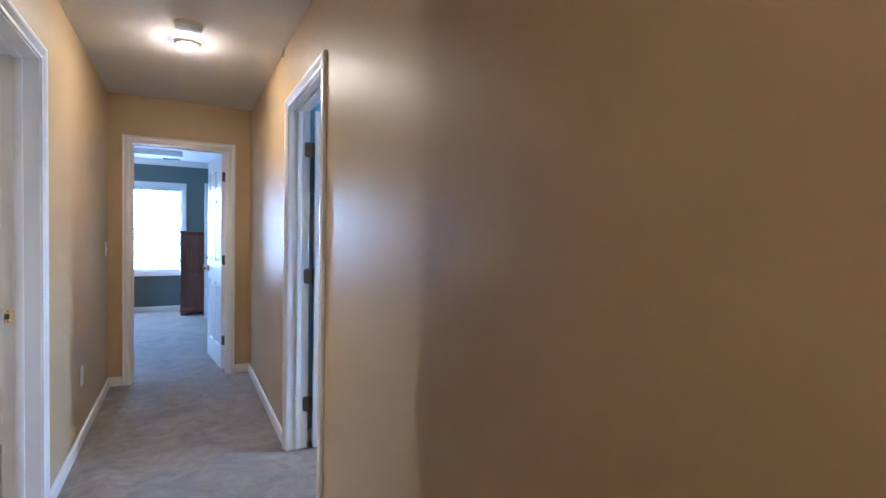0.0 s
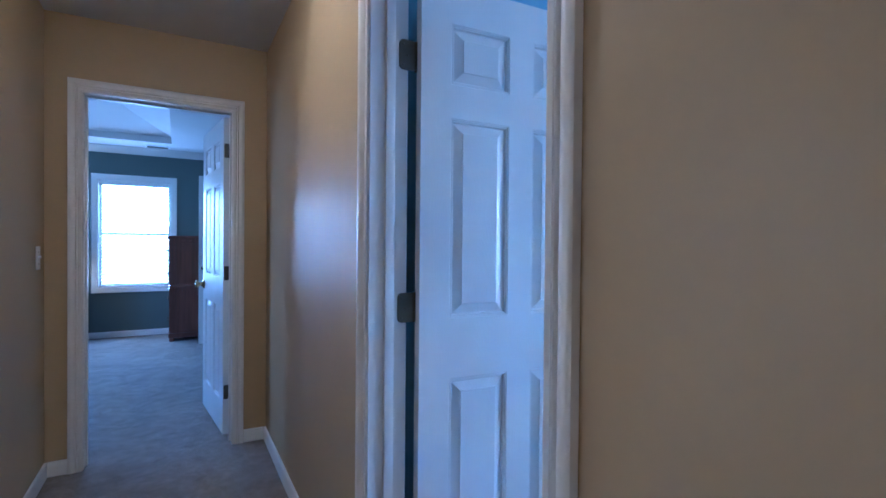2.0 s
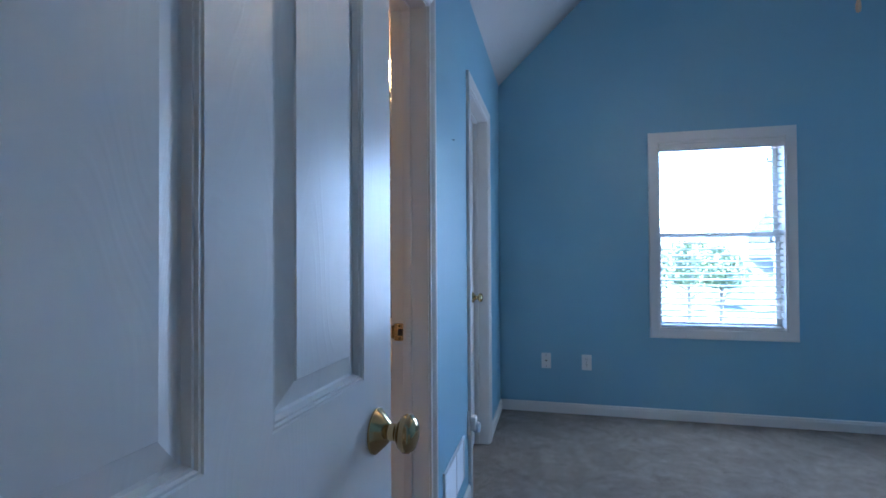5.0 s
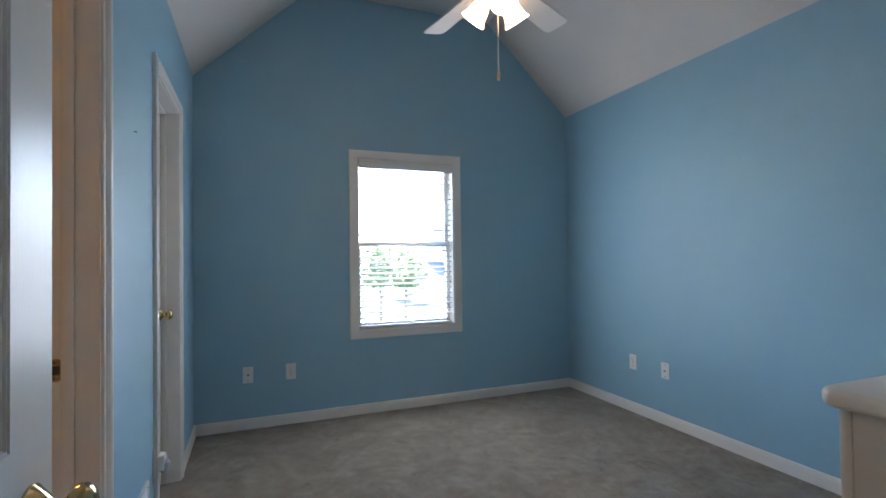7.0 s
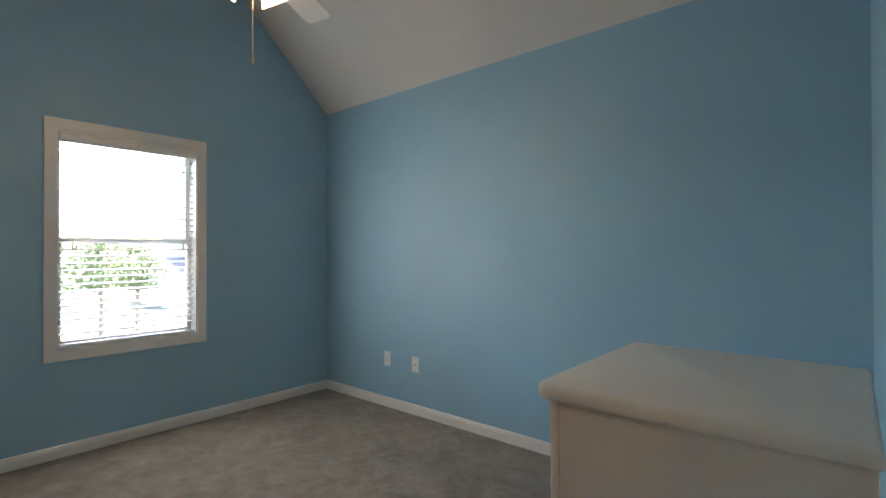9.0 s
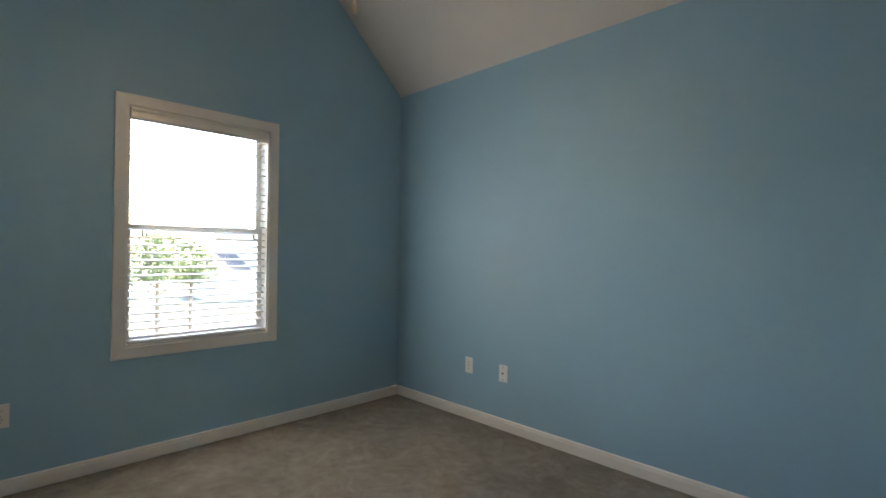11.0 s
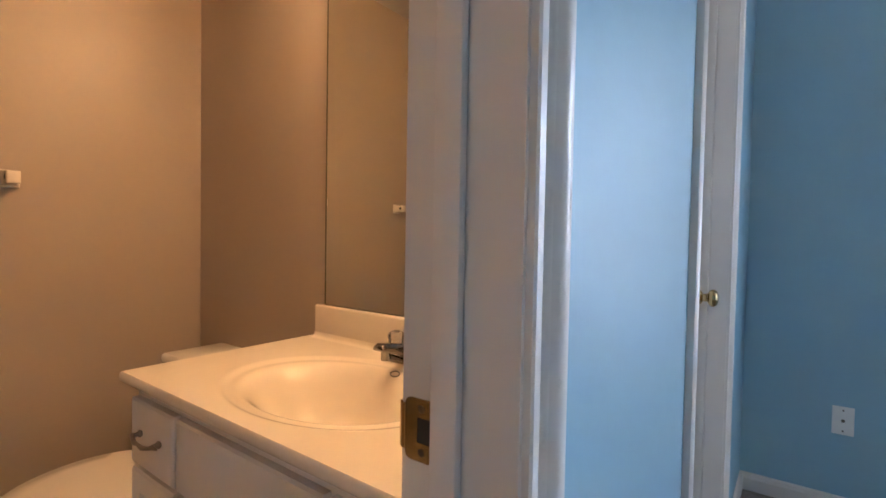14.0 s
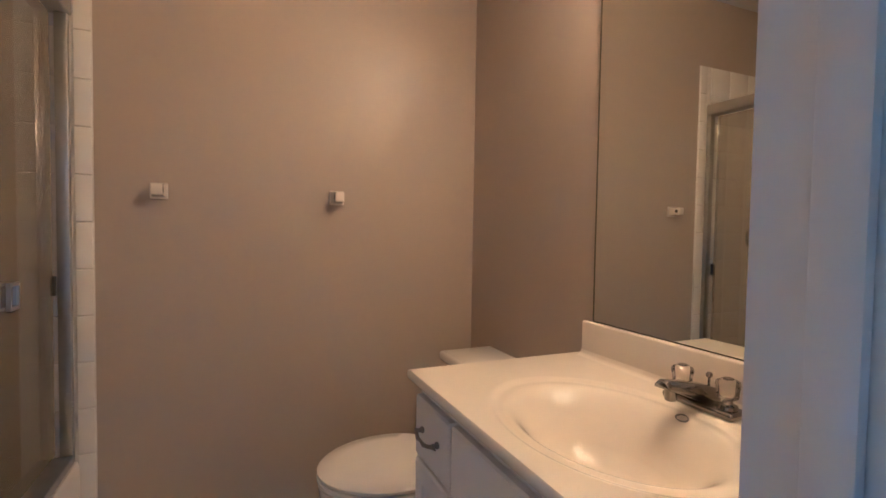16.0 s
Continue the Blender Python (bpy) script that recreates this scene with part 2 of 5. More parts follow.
def wall(name, axis, a0, a1, c0, c1, z0, z1, holes, low_mat, high_mat, label):
    """A wall along an axis from a0 to a1, between the faces c0 and c1, with openings (from, to, bottom, top) right through it."""
    bm = bmesh.new()
    cuts = sorted(holes)
    spans, at = [], a0
    for h0, h1, b, t in cuts:
        spans.append((at, h0, z0, z1))
        if b > z0:
            spans.append((h0, h1, z0, b))
        spans.append((h0, h1, t, z1))
        at = h1
    spans.append((at, a1, z0, z1))
    for s0, s1, b, t in spans:
        if axis == "x":
            box(bm, s0, s1, c0, c1, b, t)
        else:
            box(bm, c0, c1, s0, s1, b, t)
    bmesh.ops.remove_doubles(bm, verts=bm.verts, dist=1e-5)
    n = 1 if axis == "x" else 0
    for f in bm.faces:
        f.material_index = 1 if f.normal[n] > 0.5 else 0
    return structure(name, bm, [low_mat, high_mat], label, "wall")


# ---- the plan ----
HX0, HX1, HEND, HBACK, HCEIL = 0.02, 1.114, 5.02, -1.3, 2.43
BX0, BX1, BY0, BY1, KNEE, RIDGE = 1.224, 4.95, 0.135, 3.245, 2.506, 3.26
TY0, TY1, TX1, TCEIL = 3.365, 4.99, 3.40, 2.40
DOORH = 2.03
ED = (0.184, 0.916)
BD = (2.396, 3.157)
LD = (2.17, 2.905)
TD = (2.07, 2.79)
CD = (3.602, 4.232)
WIN = (1.279, 2.103, 0.646, 2.003)
FWIN = (-0.275, 0.545, 0.635, 2.03)
JAMB = 0.018


def grown(d):
    return (d[0] - JAMB, d[1] + JAMB, 0.0, DOORH + JAMB)


wall("wall_hall_west", "y", HBACK, HEND, HX0 - 0.12, HX0, 0, HCEIL + 0.05, [grown(LD)], CREAM_BOUNCE, HALL, "tan painted hall wall with a doorway")
wall("wall_hall_east", "y", HBACK, BY1, HX1, BX0, 0, 2.6, [grown(BD)], HALL, BLUE, "hall wall, tan on the hall side and blue in the bedroom")
wall("wall_hall_north_part", "y", BY1, HEND, HX1, BX0, 0, 2.6, [], HALL, TAUPE, "tan painted hall wall beyond the bedroom door")
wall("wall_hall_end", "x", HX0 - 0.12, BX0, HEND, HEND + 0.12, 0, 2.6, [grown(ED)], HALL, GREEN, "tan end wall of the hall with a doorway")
wall("wall_hall_back", "x", HX0 - 0.12, BX0, HBACK - 0.12, HBACK, 0, 2.6, [], OUTER, HALL, "plain tan wall closing the hall")
wall("wall_bedroom_north", "x", BX0, BX1 + 0.15, BY1, TY0, 0, KNEE + 0.1, [grown(TD), grown(CD)], BLUE, TAUPE, "blue bedroom wall with two doorways")
wall("wall_bedroom_south", "x", BX0 - 0.12, BX1 + 0.15, BY0 - 0.12, BY0, 0, KNEE + 0.1, [], OUTER, BLUE, "blue bedroom wall")
wall("wall_bedroom_east", "y", BY0, BY1, BX1, BX1 + 0.15, 0, KNEE, [WIN], BLUE, OUTER, "blue gable wall with the window")
FLAT0, FLAT1 = BY0 + 0.80, BY1 - 0.80
for name, c0, c1, mats in (("wall_gable_east", BX1, BX1 + 0.15, [BLUE, OUTER]), ("wall_gable_west", BX0 - 0.12, BX0, [OUTER, BLUE])):
    bm = bmesh.new()
    base = KNEE if c0 > 2 else 2.6
    ring = [(BY0, KNEE), (BY1, KNEE), (FLAT1, RIDGE), (FLAT0, RIDGE)] if c0 > 2 else [(BY0 + 0.1, 2.6), (BY1 - 0.1, 2.6), (FLAT1, RIDGE), (FLAT0, RIDGE)]
    lo = [bm.verts.new((c0, y, z)) for y, z in ring]
    hi = [bm.verts.new((c1, y, z)) for y, z in ring]
    bm.faces.new(lo), bm.faces.new(hi)
    for i in range(4):
        bm.faces.new((lo[i], lo[(i + 1) % 4], hi[(i + 1) % 4], hi[i]))
    bmesh.ops.recalc_face_normals(bm, faces=bm.faces)
    for f in bm.faces:
        f.material_index = 1 if f.normal.x > 0.5 else 0
    structure(name, bm, mats, "blue gable above the wall", "wall")

wall("wall_bathroom_north", "x", BX0, TX1 + 0.12, TY1, TY1 + 0.12, 0, TCEIL + 0.1, [], TAUPE, OUTER, "taupe bathroom wall")
wall("wall_bathroom_east", "y", TY0, TY1, TX1, TX1 + 0.12, 0, TCEIL + 0.1, [], TAUPE, OUTER, "taupe bathroom wall behind the vanity")
# Unseen, added to keep sky light out of the closet door's gaps.
wall("wall_closet", "x", TX1 + 0.12, BX1 + 0.15, 3.95, 4.05, 0, KNEE, [], OUTER, OUTER, "plain unseen wall closing the closet")

# far room
FX0, FX1, FY1 = -2.6, 1.62, 9.25
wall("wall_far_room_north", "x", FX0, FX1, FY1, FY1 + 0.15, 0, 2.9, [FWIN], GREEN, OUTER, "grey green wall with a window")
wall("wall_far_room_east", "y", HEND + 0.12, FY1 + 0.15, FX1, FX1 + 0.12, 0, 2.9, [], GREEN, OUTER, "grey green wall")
# The opening is unseen, added so that daylight reaches the far room's floor.
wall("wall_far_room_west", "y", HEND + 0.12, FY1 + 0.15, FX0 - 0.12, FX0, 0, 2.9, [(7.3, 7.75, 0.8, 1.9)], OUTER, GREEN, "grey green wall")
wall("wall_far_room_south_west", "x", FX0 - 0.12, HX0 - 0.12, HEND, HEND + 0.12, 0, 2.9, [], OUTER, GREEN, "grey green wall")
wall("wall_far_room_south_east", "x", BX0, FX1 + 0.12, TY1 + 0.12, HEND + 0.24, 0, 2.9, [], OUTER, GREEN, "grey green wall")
# unseen room west of the hall; its opening and pale walls feed hall light
LX0, LWIN = -3.2, (-2.7, -2.34, 0.7, 2.0)
wall("wall_west_room_west", "y", 0.0, 4.0, LX0 - 0.15, LX0, 0, 2.6, [], OUTER, CREAM_BOUNCE, "plain wall of the room west of the hall")
wall("wall_west_room_south", "x", LX0 - 0.15, HX0 - 0.12, -0.12, 0.0, 0, 2.6, [], OUTER, CREAM_BOUNCE, "plain wall of the room west of the hall")
wall("wall_west_room_north", "x", LX0 - 0.15, HX0 - 0.12, 4.0, 4.12, 0, 2.6, [LWIN], CREAM_BOUNCE, OUTER, "plain wall of the room west of the hall")

# floors and ceilings
bm = bmesh.new()
box(bm, LX0 - 0.15, BX1 + 0.15, HBACK - 0.12, FY1 + 0.15, -0.2, 0.0)
structure("floor", bm, CARPET, "beige cut-pile carpet with brushed patches", "carpet")
bm = bmesh.new()
box(bm, BX0, TX1, TY0 - 0.06, TY1, 0.001, 0.006)
structure("floor_bathroom", bm, VINYL, "grey mosaic vinyl floor", "floor")
for name, x0, x1, y0, y1, z in (("ceiling_hall", HX0, HX1, HBACK, HEND, HCEIL), ("ceiling_bathroom", BX0, TX1, TY0, TY1, TCEIL), ("ceiling_west_room", LX0, HX0 - 0.12, 0.0, 4.0, 2.5)):
    bm = bmesh.new()
    box(bm, x0, x1, y0, y1, z, z + 0.15)
    structure(name, bm, CEIL, "white textured plaster ceiling", "ceiling")
# Unseen lid, closes the closet from above.
bm = bmesh.new()
box(bm, TX1 + 0.12, BX1 + 0.15, TY0, 3.95, KNEE - 0.1, KNEE)
structure("ceiling_closet", bm, CEIL, "white closet ceiling", "ceiling")
bm = bmesh.new()
sl = (RIDGE - KNEE) / (FLAT0 - BY0)
ring = [(BY0 - 0.12, KNEE - 0.12 * sl), (FLAT0, RIDGE), (FLAT1, RIDGE), (BY1 + 0.12, KNEE - 0.12 * sl)]
lo = [[bm.verts.new((x, y, z)) for y, z in ring] for x in (BX0 - 0.12, BX1 + 0.15)]
hi = [[bm.verts.new((x, y, z + 0.2)) for y, z in ring] for x in (BX0 - 0.12, BX1 + 0.15)]
for i in range(3):
    bm.faces.new((lo[0][i], lo[0][i + 1], lo[1][i + 1], lo[1][i]))
    bm.faces.new((hi[0][i], hi[0][i + 1], hi[1][i + 1], hi[1][i]))
for e in (0, 1):
    for i in range(3):
        bm.faces.new((lo[e][i], lo[e][i + 1], hi[e][i + 1], hi[e][i]))
for i in (0, 3):
    bm.faces.new((lo[0][i], lo[1][i], hi[1][i], hi[0][i]))
structure("ceiling_bedroom", bm, CEIL, "white vaulted plaster ceiling with a flat top", "ceiling")
# tray ceiling of the far room
bm = bmesh.new()
TX, TYF, TXW, TYN, FC = 0.55, 8.70, -2.0, 5.75, 2.45
for b in ((FX0, FX1, TYF, FY1), (FX0, FX1, HEND + 0.12, TYN), (FX0, TXW, TYN, TYF), (TX, FX1, TYN, TYF)):
    box(bm, *b, FC, FC + 0.08)
low = [bm.verts.new((x, y, FC + 0.08)) for x, y in ((TXW, TYN), (TX, TYN), (TX, TYF), (TXW, TYF))]
top = [bm.verts.new((x, y, FC + 0.40)) for x, y in ((TXW + 0.7, TYN + 0.7), (TX - 0.7, TYN + 0.7), (TX - 0.7, TYF - 0.7), (TXW + 0.7, TYF - 0.7))]
for i in range(4):
    bm.faces.new((low[i], low[(i + 1) % 4], top[(i + 1) % 4], top[i]))
bm.faces.new(top)
structure("ceiling_far_room", bm, CEIL, "white tray ceiling with sloping sides", "ceiling")
bm = bmesh.new()
box(bm, FX0 - 0.1, FX1 + 0.1, HEND, FY1 + 0.15, 2.9, 3.0)
structure("ceiling_attic", bm, OUTER, "plain boards above the tray ceiling", "ceiling")


# ---- trim ----
CASING = [(0.0, 0.0), (0.0, 0.009), (0.003, 0.011), (0.015, 0.0105), (0.018, 0.0065), (0.021, 0.0125), (0.024, 0.0145), (0.027, 0.0125), (0.030, 0.0080), (0.036, 0.0150), (0.042, 0.0190), (0.050, 0.0200), (0.056, 0.0175), (0.0615, 0.0140), (0.063, 0.0)]


FLAT_CASING = [(0.0, 0.0), (0.0, 0.011), (0.004, 0.0135), (0.012, 0.0140), (0.048, 0.0170), (0.056, 0.0180), (0.061, 0.0165), (0.063, 0.012), (0.063, 0.0)]


def casing_mesh(bm, axis, face, out, a0, a1, z0, z1, closed):
    """Moulded casing round an opening on the wall face; out is the way the face looks (+1 or -1)."""
    stations = []
    for w, d in FLAT_CASING if closed else CASING:
        p = [(a0 - w, z1 + w), (a1 + w, z1 + w)]
        p = [(a0 - w, z0 - w), *p, (a1 + w, z0 - w)] if closed else [(a0 - w, z0), *p, (a1 + w, z0)]
        stations.append([bm.verts.new((a, face + out * d, z) if axis == "x" else (face + out * d, a, z)) for a, z in p])
    for s, t in zip(stations, stations[1:]):
        for i in range(4 if closed else 3):
            j = (i + 1) % 4
            bm.faces.new((s[i], s[j], t[j], t[i]))
    if not closed:
        bm.faces.new([s[0] for s in stations])
        bm.faces.new([s[3] for s in stations])


def door_frame(ob, axis, d, c0, c1, stop_side, low=True, high=True):
    """Jamb, stop and casings of a doorway under ob. stop_side: +1 if the leaf closes on the c1 side."""
    r = 0.005
    for face, out, wanted in ((c0, -1, low), (c1, 1, high)):
        if wanted:
            bm = bmesh.new()
            casing_mesh(bm, axis, face, out, d[0] - r, d[1] + r, 0.0, DOORH + r, False)
            part("casing", bm, TRIM, ob, smooth=35)
    e = 0.002
    for a0, a1, z0, z1 in ((d[0] - JAMB, d[0], 0, DOORH + JAMB), (d[1], d[1] + JAMB, 0, DOORH + JAMB), (d[0], d[1], DOORH, DOORH + JAMB)):
        bm = bmesh.new()
        if axis == "x":
            box(bm, a0, a1, c0 - e, c1 + e, z0, z1)
        else:
            box(bm, c0 - e, c1 + e, a0, a1, z0, z1)
        part("jamb", bm, TRIM, ob)
    s1 = (c1 - 0.036, c1 - 0.066) if stop_side > 0 else (c0 + 0.036, c0 + 0.066)
    s0, s1 = min(s1), max(s1)
    for a0, a1, z0, z1 in ((d[0], d[0] + 0.011, 0, DOORH), (d[1] - 0.011, d[1], 0, DOORH), (d[0] + 0.011, d[1] - 0.011, DOORH - 0.011, DOORH)):
        bm = bmesh.new()
        if axis == "x":
            box(bm, a0, a1, s0, s1, z0, z1)
        else:
            box(bm, s0, s1, a0, a1, z0, z1)
        bevel(bm, 0.003, 2)
        part("stop", bm, TRIM, ob, smooth=True)


def door_leaf(width, height=2.02, thick=0.035, columns=2):
    """A moulded panel door in its own space: width along x from the hinge, thickness along y."""
    bm = bmesh.new()
    st = 0.100 * width / 0.717
    if columns == 2:
        mid = 0.092 * width / 0.717
        pw = (width - 2 * st - mid) / 2
        us = [0, st, st + pw, st + pw + mid, width - st, width]
        panels_u = (1, 3)
    else:
        us, panels_u = [0, st, width - st, width], (1,)
    zs = [0, 0.20, 0.815, 1.000, 1.613, 1.715, 1.90, height]
    panels_z = (1, 3, 5)
    rings = [(0.0, 0.0), (0.0015, -0.0018), (0.0045, -0.0012), (0.0060, -0.0045), (0.0090, -0.0040), (0.0115, -0.0120), (0.015, -0.0125), (0.042, -0.003), (0.0435, -0.0008)]
    for side in (-1, 1):
        y = side * thick / 2
        for i in range(len(us) - 1):
            for j in range(len(zs) - 1):
                u0, u1, z0, z1 = us[i], us[i + 1], zs[j], zs[j + 1]
                if i in panels_u and j in panels_z:
                    prev = None
                    for off, dep in rings:
                        now = [bm.verts.new((u, y + side * dep, z)) for u, z in ((u0 + off, z0 + off), (u1 - off, z0 + off), (u1 - off, z1 - off), (u0 + off, z1 - off))]
                        if prev:
                            for q in range(4):
                                bm.faces.new((prev[q], prev[(q + 1) % 4], now[(q + 1) % 4], now[q]))
                        prev = now
                    bm.faces.new(prev)
                else:
                    bm.faces.new([bm.verts.new((u, y, z)) for u, z in ((u0, z0), (u1, z0), (u1, z1), (u0, z1))])
    for u in (0, width):
        for j in range(len(zs) - 1):
            bm.faces.new([bm.verts.new((u, y, z)) for y, z in ((-thick / 2, zs[j]), (thick / 2, zs[j]), (thick / 2, zs[j + 1]), (-thick / 2, zs[j + 1]))])
    for z in (0, height):
        for i in range(len(us) - 1):
            bm.faces.new([bm.verts.new((u, y, z)) for u, y in ((us[i], -thick / 2), (us[i + 1], -thick / 2), (us[i + 1], thick / 2), (us[i], thick / 2))])
    bmesh.ops.remove_doubles(bm, verts=bm.verts, dist=1e-5)
    return bm


def knob_mesh(side):
    bm = bmesh.new()
    s = side
    profile = [(0.0, 0.0), (0.034, 0.001), (0.034, 0.004), (0.031, 0.007), (0.023, 0.015), (0.016, 0.021), (0.0125, 0.023), (0.0125, 0.032), (0.0150, 0.035), (0.0155, 0.037), (0.0235, 0.041), (0.0280, 0.048), (0.0275, 0.055), (0.0220, 0.062), (0.0110, 0.066), (0.0, 0.067)]
    lathe(bm, [(r, h * s) for r, h in profile], 32, "y")
    return bm


def hang_leaf(ob, name, at, width, thick, sides=(-1, 1), height=2.02, columns=2, knob=True):
    leaf = part(name, door_leaf(width, height, thick, columns), DOOR, ob, at=at)
    if knob:
        for s in sides:
            part("knob", knob_mesh(s), BRASS, leaf, "brass door knob", True, pose(width - 0.06, s * (thick / 2), 0.915))
        bm = bmesh.new()
        box(bm, width - 0.0005, width + 0.001, -0.011, 0.011, 0.886, 0.944)
        part("latch_plate", bm, BRASS, leaf, "brass latch plate")
    return leaf


def hinge_mesh(turn=1):
    """A butt hinge: two leaves with rounded corners, knuckle barrel and screws; jamb leaf towards -x, x along the jamb's depth."""
    bm = bmesh.new()
    pts = []
    w, hgt, r = 0.042, 0.089, 0.014
    for cx, cz, a0 in ((-w + r, hgt / 2 - r, 90), (-w + r, -hgt / 2 + r, 180)):
        for i in range(6):
            a = radians(a0 + i * 18)
            pts.append((cx + r * math.cos(a), cz + r * math.sin(a)))
    pts += [(0.008, -hgt / 2), (0.008, hgt / 2)]
    front = [bm.verts.new((x, -0.003, z)) for x, z in pts]
    back = [bm.verts.new((x, 0.001, z)) for x, z in pts]
    bm.faces.new(front), bm.faces.new(back[::-1])
    for i in range(len(pts)):
        bm.faces.new((front[i], front[(i + 1) % len(pts)], back[(i + 1) % len(pts)], back[i]))
    edge = []
    for cy, cz, a0 in ((-0.0085 + 0.010, hgt / 2 - 0.010, 90), (-0.0085 + 0.010, -hgt / 2 + 0.010, 180)):
        for i in range(5):
            a = radians(a0 + i * 22.5)
            edge.append((cy + 0.010 * math.cos(a), cz + 0.010 * math.sin(a)))
    edge += [(0.020, -hgt / 2), (0.020, hgt / 2)]
    near = [bm.verts.new((0.0272 + y * 0.08, y, z)) for y, z in edge]
    far = [bm.verts.new((0.0298 + y * 0.08, y, z)) for y, z in edge]
    bm.faces.new(near), bm.faces.new(far[::-1])
    for i in range(len(edge)):
        bm.faces.new((near[i], near[(i + 1) % len(edge)], far[(i + 1) % len(edge)], far[i]))
    box(bm, 0.014, 0.029, 0.006, 0.009, -0.0445, 0.0445)
    for z in (-0.0265, -0.009, 0.009, 0.0265):
        lathe(bm, [(0.0078, -0.0008), (0.0078, 0.0008)], 14, "z", (0.015, 0.003, z))
    lathe(bm, [(0.0, -0.047), (0.004, -0.046), (0.0075, -0.043), (0.0075, 0.043), (0.004, 0.046), (0.0, 0.047)], 14, "z", (0.015, 0.003, 0))
    for x, z in ((-0.03, 0.03), (-0.016, 0.0), (-0.03, -0.03)):
        lathe(bm, [(0.0, -0.0042), (0.003, -0.004), (0.004, -0.003)], 10, "y", (x, 0, z))
    if turn < 0:
        bmesh.ops.scale(bm, vec=(1, -1, 1), verts=bm.verts)
        bmesh.ops.reverse_faces(bm, faces=bm.faces)
    return bm


def baseboard(p0, p1, out, height=0.076):
    """Baseboard along a wall's foot from p0 to p1; out: unit way off the wall."""
    bm = bmesh.new()
    prof = [(0, 0), (0.014, 0), (0.014, height - 0.022), (0.011, height - 0.012), (0.012, height - 0.007), (0.007, height - 0.001), (0, height)]
    a, b, o = Vector((*p0, 0)), Vector((*p1, 0)), Vector((*out, 0))
    r0 = [bm.verts.new(a + o * d + Vector((0, 0, z + 0.002))) for d, z in prof]
    r1 = [bm.verts.new(b + o * d + Vector((0, 0, z + 0.002))) for d, z in prof]
    for i in range(len(prof)):
        j = (i + 1) % len(prof)
        bm.faces.new((r0[i], r0[j], r1[j], r1[i]))
    bm.faces.new(r0), bm.faces.new(r1)
    return structure("baseboard", bm, TRIM, "white painted baseboard", "baseboard")


C = 0.069
for p0, p1, out in (
    ((HX0, HBACK), (HX0, LD[0] - C), (1, 0)), ((HX0, LD[1] + C), (HX0, HEND), (1, 0)), ((HX1, HBACK), (HX1, BD[0] - C), (-1, 0)), ((HX1, BD[1] + C), (HX1, HEND), (-1, 0)),
    ((HX0 + 0.014, HEND), (ED[0] - C, HEND), (0, -1)), ((ED[1] + C, HEND), (HX1 - 0.014, HEND), (0, -1)),
    ((BX0, BY0), (BX0, BD[0] - C), (1, 0)), ((BX0, BY1), (TD[0] - C, BY1), (0, -1)), ((TD[1] + C, BY1), (CD[0] - C, BY1), (0, -1)), ((CD[1] + C, BY1), (BX1 - 0.014, BY1), (0, -1)),
    ((BX1, BY0), (BX1, BY1), (-1, 0)), ((BX0 + 0.014, BY0), (BX1 - 0.014, BY0), (0, 1)), ((FX0, FY1), (FX1, FY1), (0, -1)),
    ((2.04, TY1), (TX1, TY1), (0, -1)), ((TX1, 4.28), (TX1, TY1 - 0.014), (-1, 0)),
):
    baseboard(p0, p1, out)

# bedroom door, standing open
door_1 = thing("door_1", "white six-panel bedroom door standing wide open", "door", kind="structure")
door_frame(door_1, "y", BD, HX1, BX0, 1)
LEAF_AT = pose(1.259, 3.139, 0.008, 0, 0, -2.6)
leaf = hang_leaf(door_1, "door_leaf", LEAF_AT, 0.717, 0.035)
for z in (0.27, 1.045, 1.80):
    part("hinge", hinge_mesh(), AGED, door_1, "aged bronze butt hinge", True, pose(1.244, BD[1] - 0.001, z))
# end door
door_2 = thing("door_2", "white six-panel door standing open into the far room", "door", kind="structure")
door_frame(door_2, "x", ED, HEND, HEND + 0.12, 1)
leaf_2 = hang_leaf(door_2, "door_leaf", pose(0.896, 5.185, 0.008, 0, 0, 96.8), 0.72, 0.035)
for z in (0.27, 1.03, 1.81):
    bm = bmesh.new()
    box(bm, -0.0025, 0.0005, -0.0180, 0.013, z - 0.0445, z + 0.0445)
    bevel(bm, 0.0012, 2)
    lathe(bm, [(0.0, -0.046), (0.006, -0.044), (0.006, 0.044), (0.0, 0.046)], 12, "z", (-0.006, -0.0215, z))
    part("hinge", bm, AGED, leaf_2, "aged brass butt hinge on the door's edge", True)
# doorway to the west room
door_3 = thing("door_3", "white doorway to the room west of the hall", "doorway", kind="structure")
door_frame(door_3, "y", LD, HX0 - 0.12, HX0, -1)
# bathroom doorway
door_4 = thing("door_4", "white bathroom doorway with a brass strike plate", "doorway", kind="structure")
door_frame(door_4, "x", TD, BY1, TY0, 1)
# closet door
door_5 = thing("door_5", "white closed closet door with a brass knob", "door", kind="structure")
door_frame(door_5, "x", CD, BY1, TY0, 1, high=False)
hang_leaf(door_5, "door_leaf", pose(CD[0] + 0.003, TY0 - 0.0195, 0.01), CD[1] - CD[0] - 0.006, 0.035, sides=(-1,))


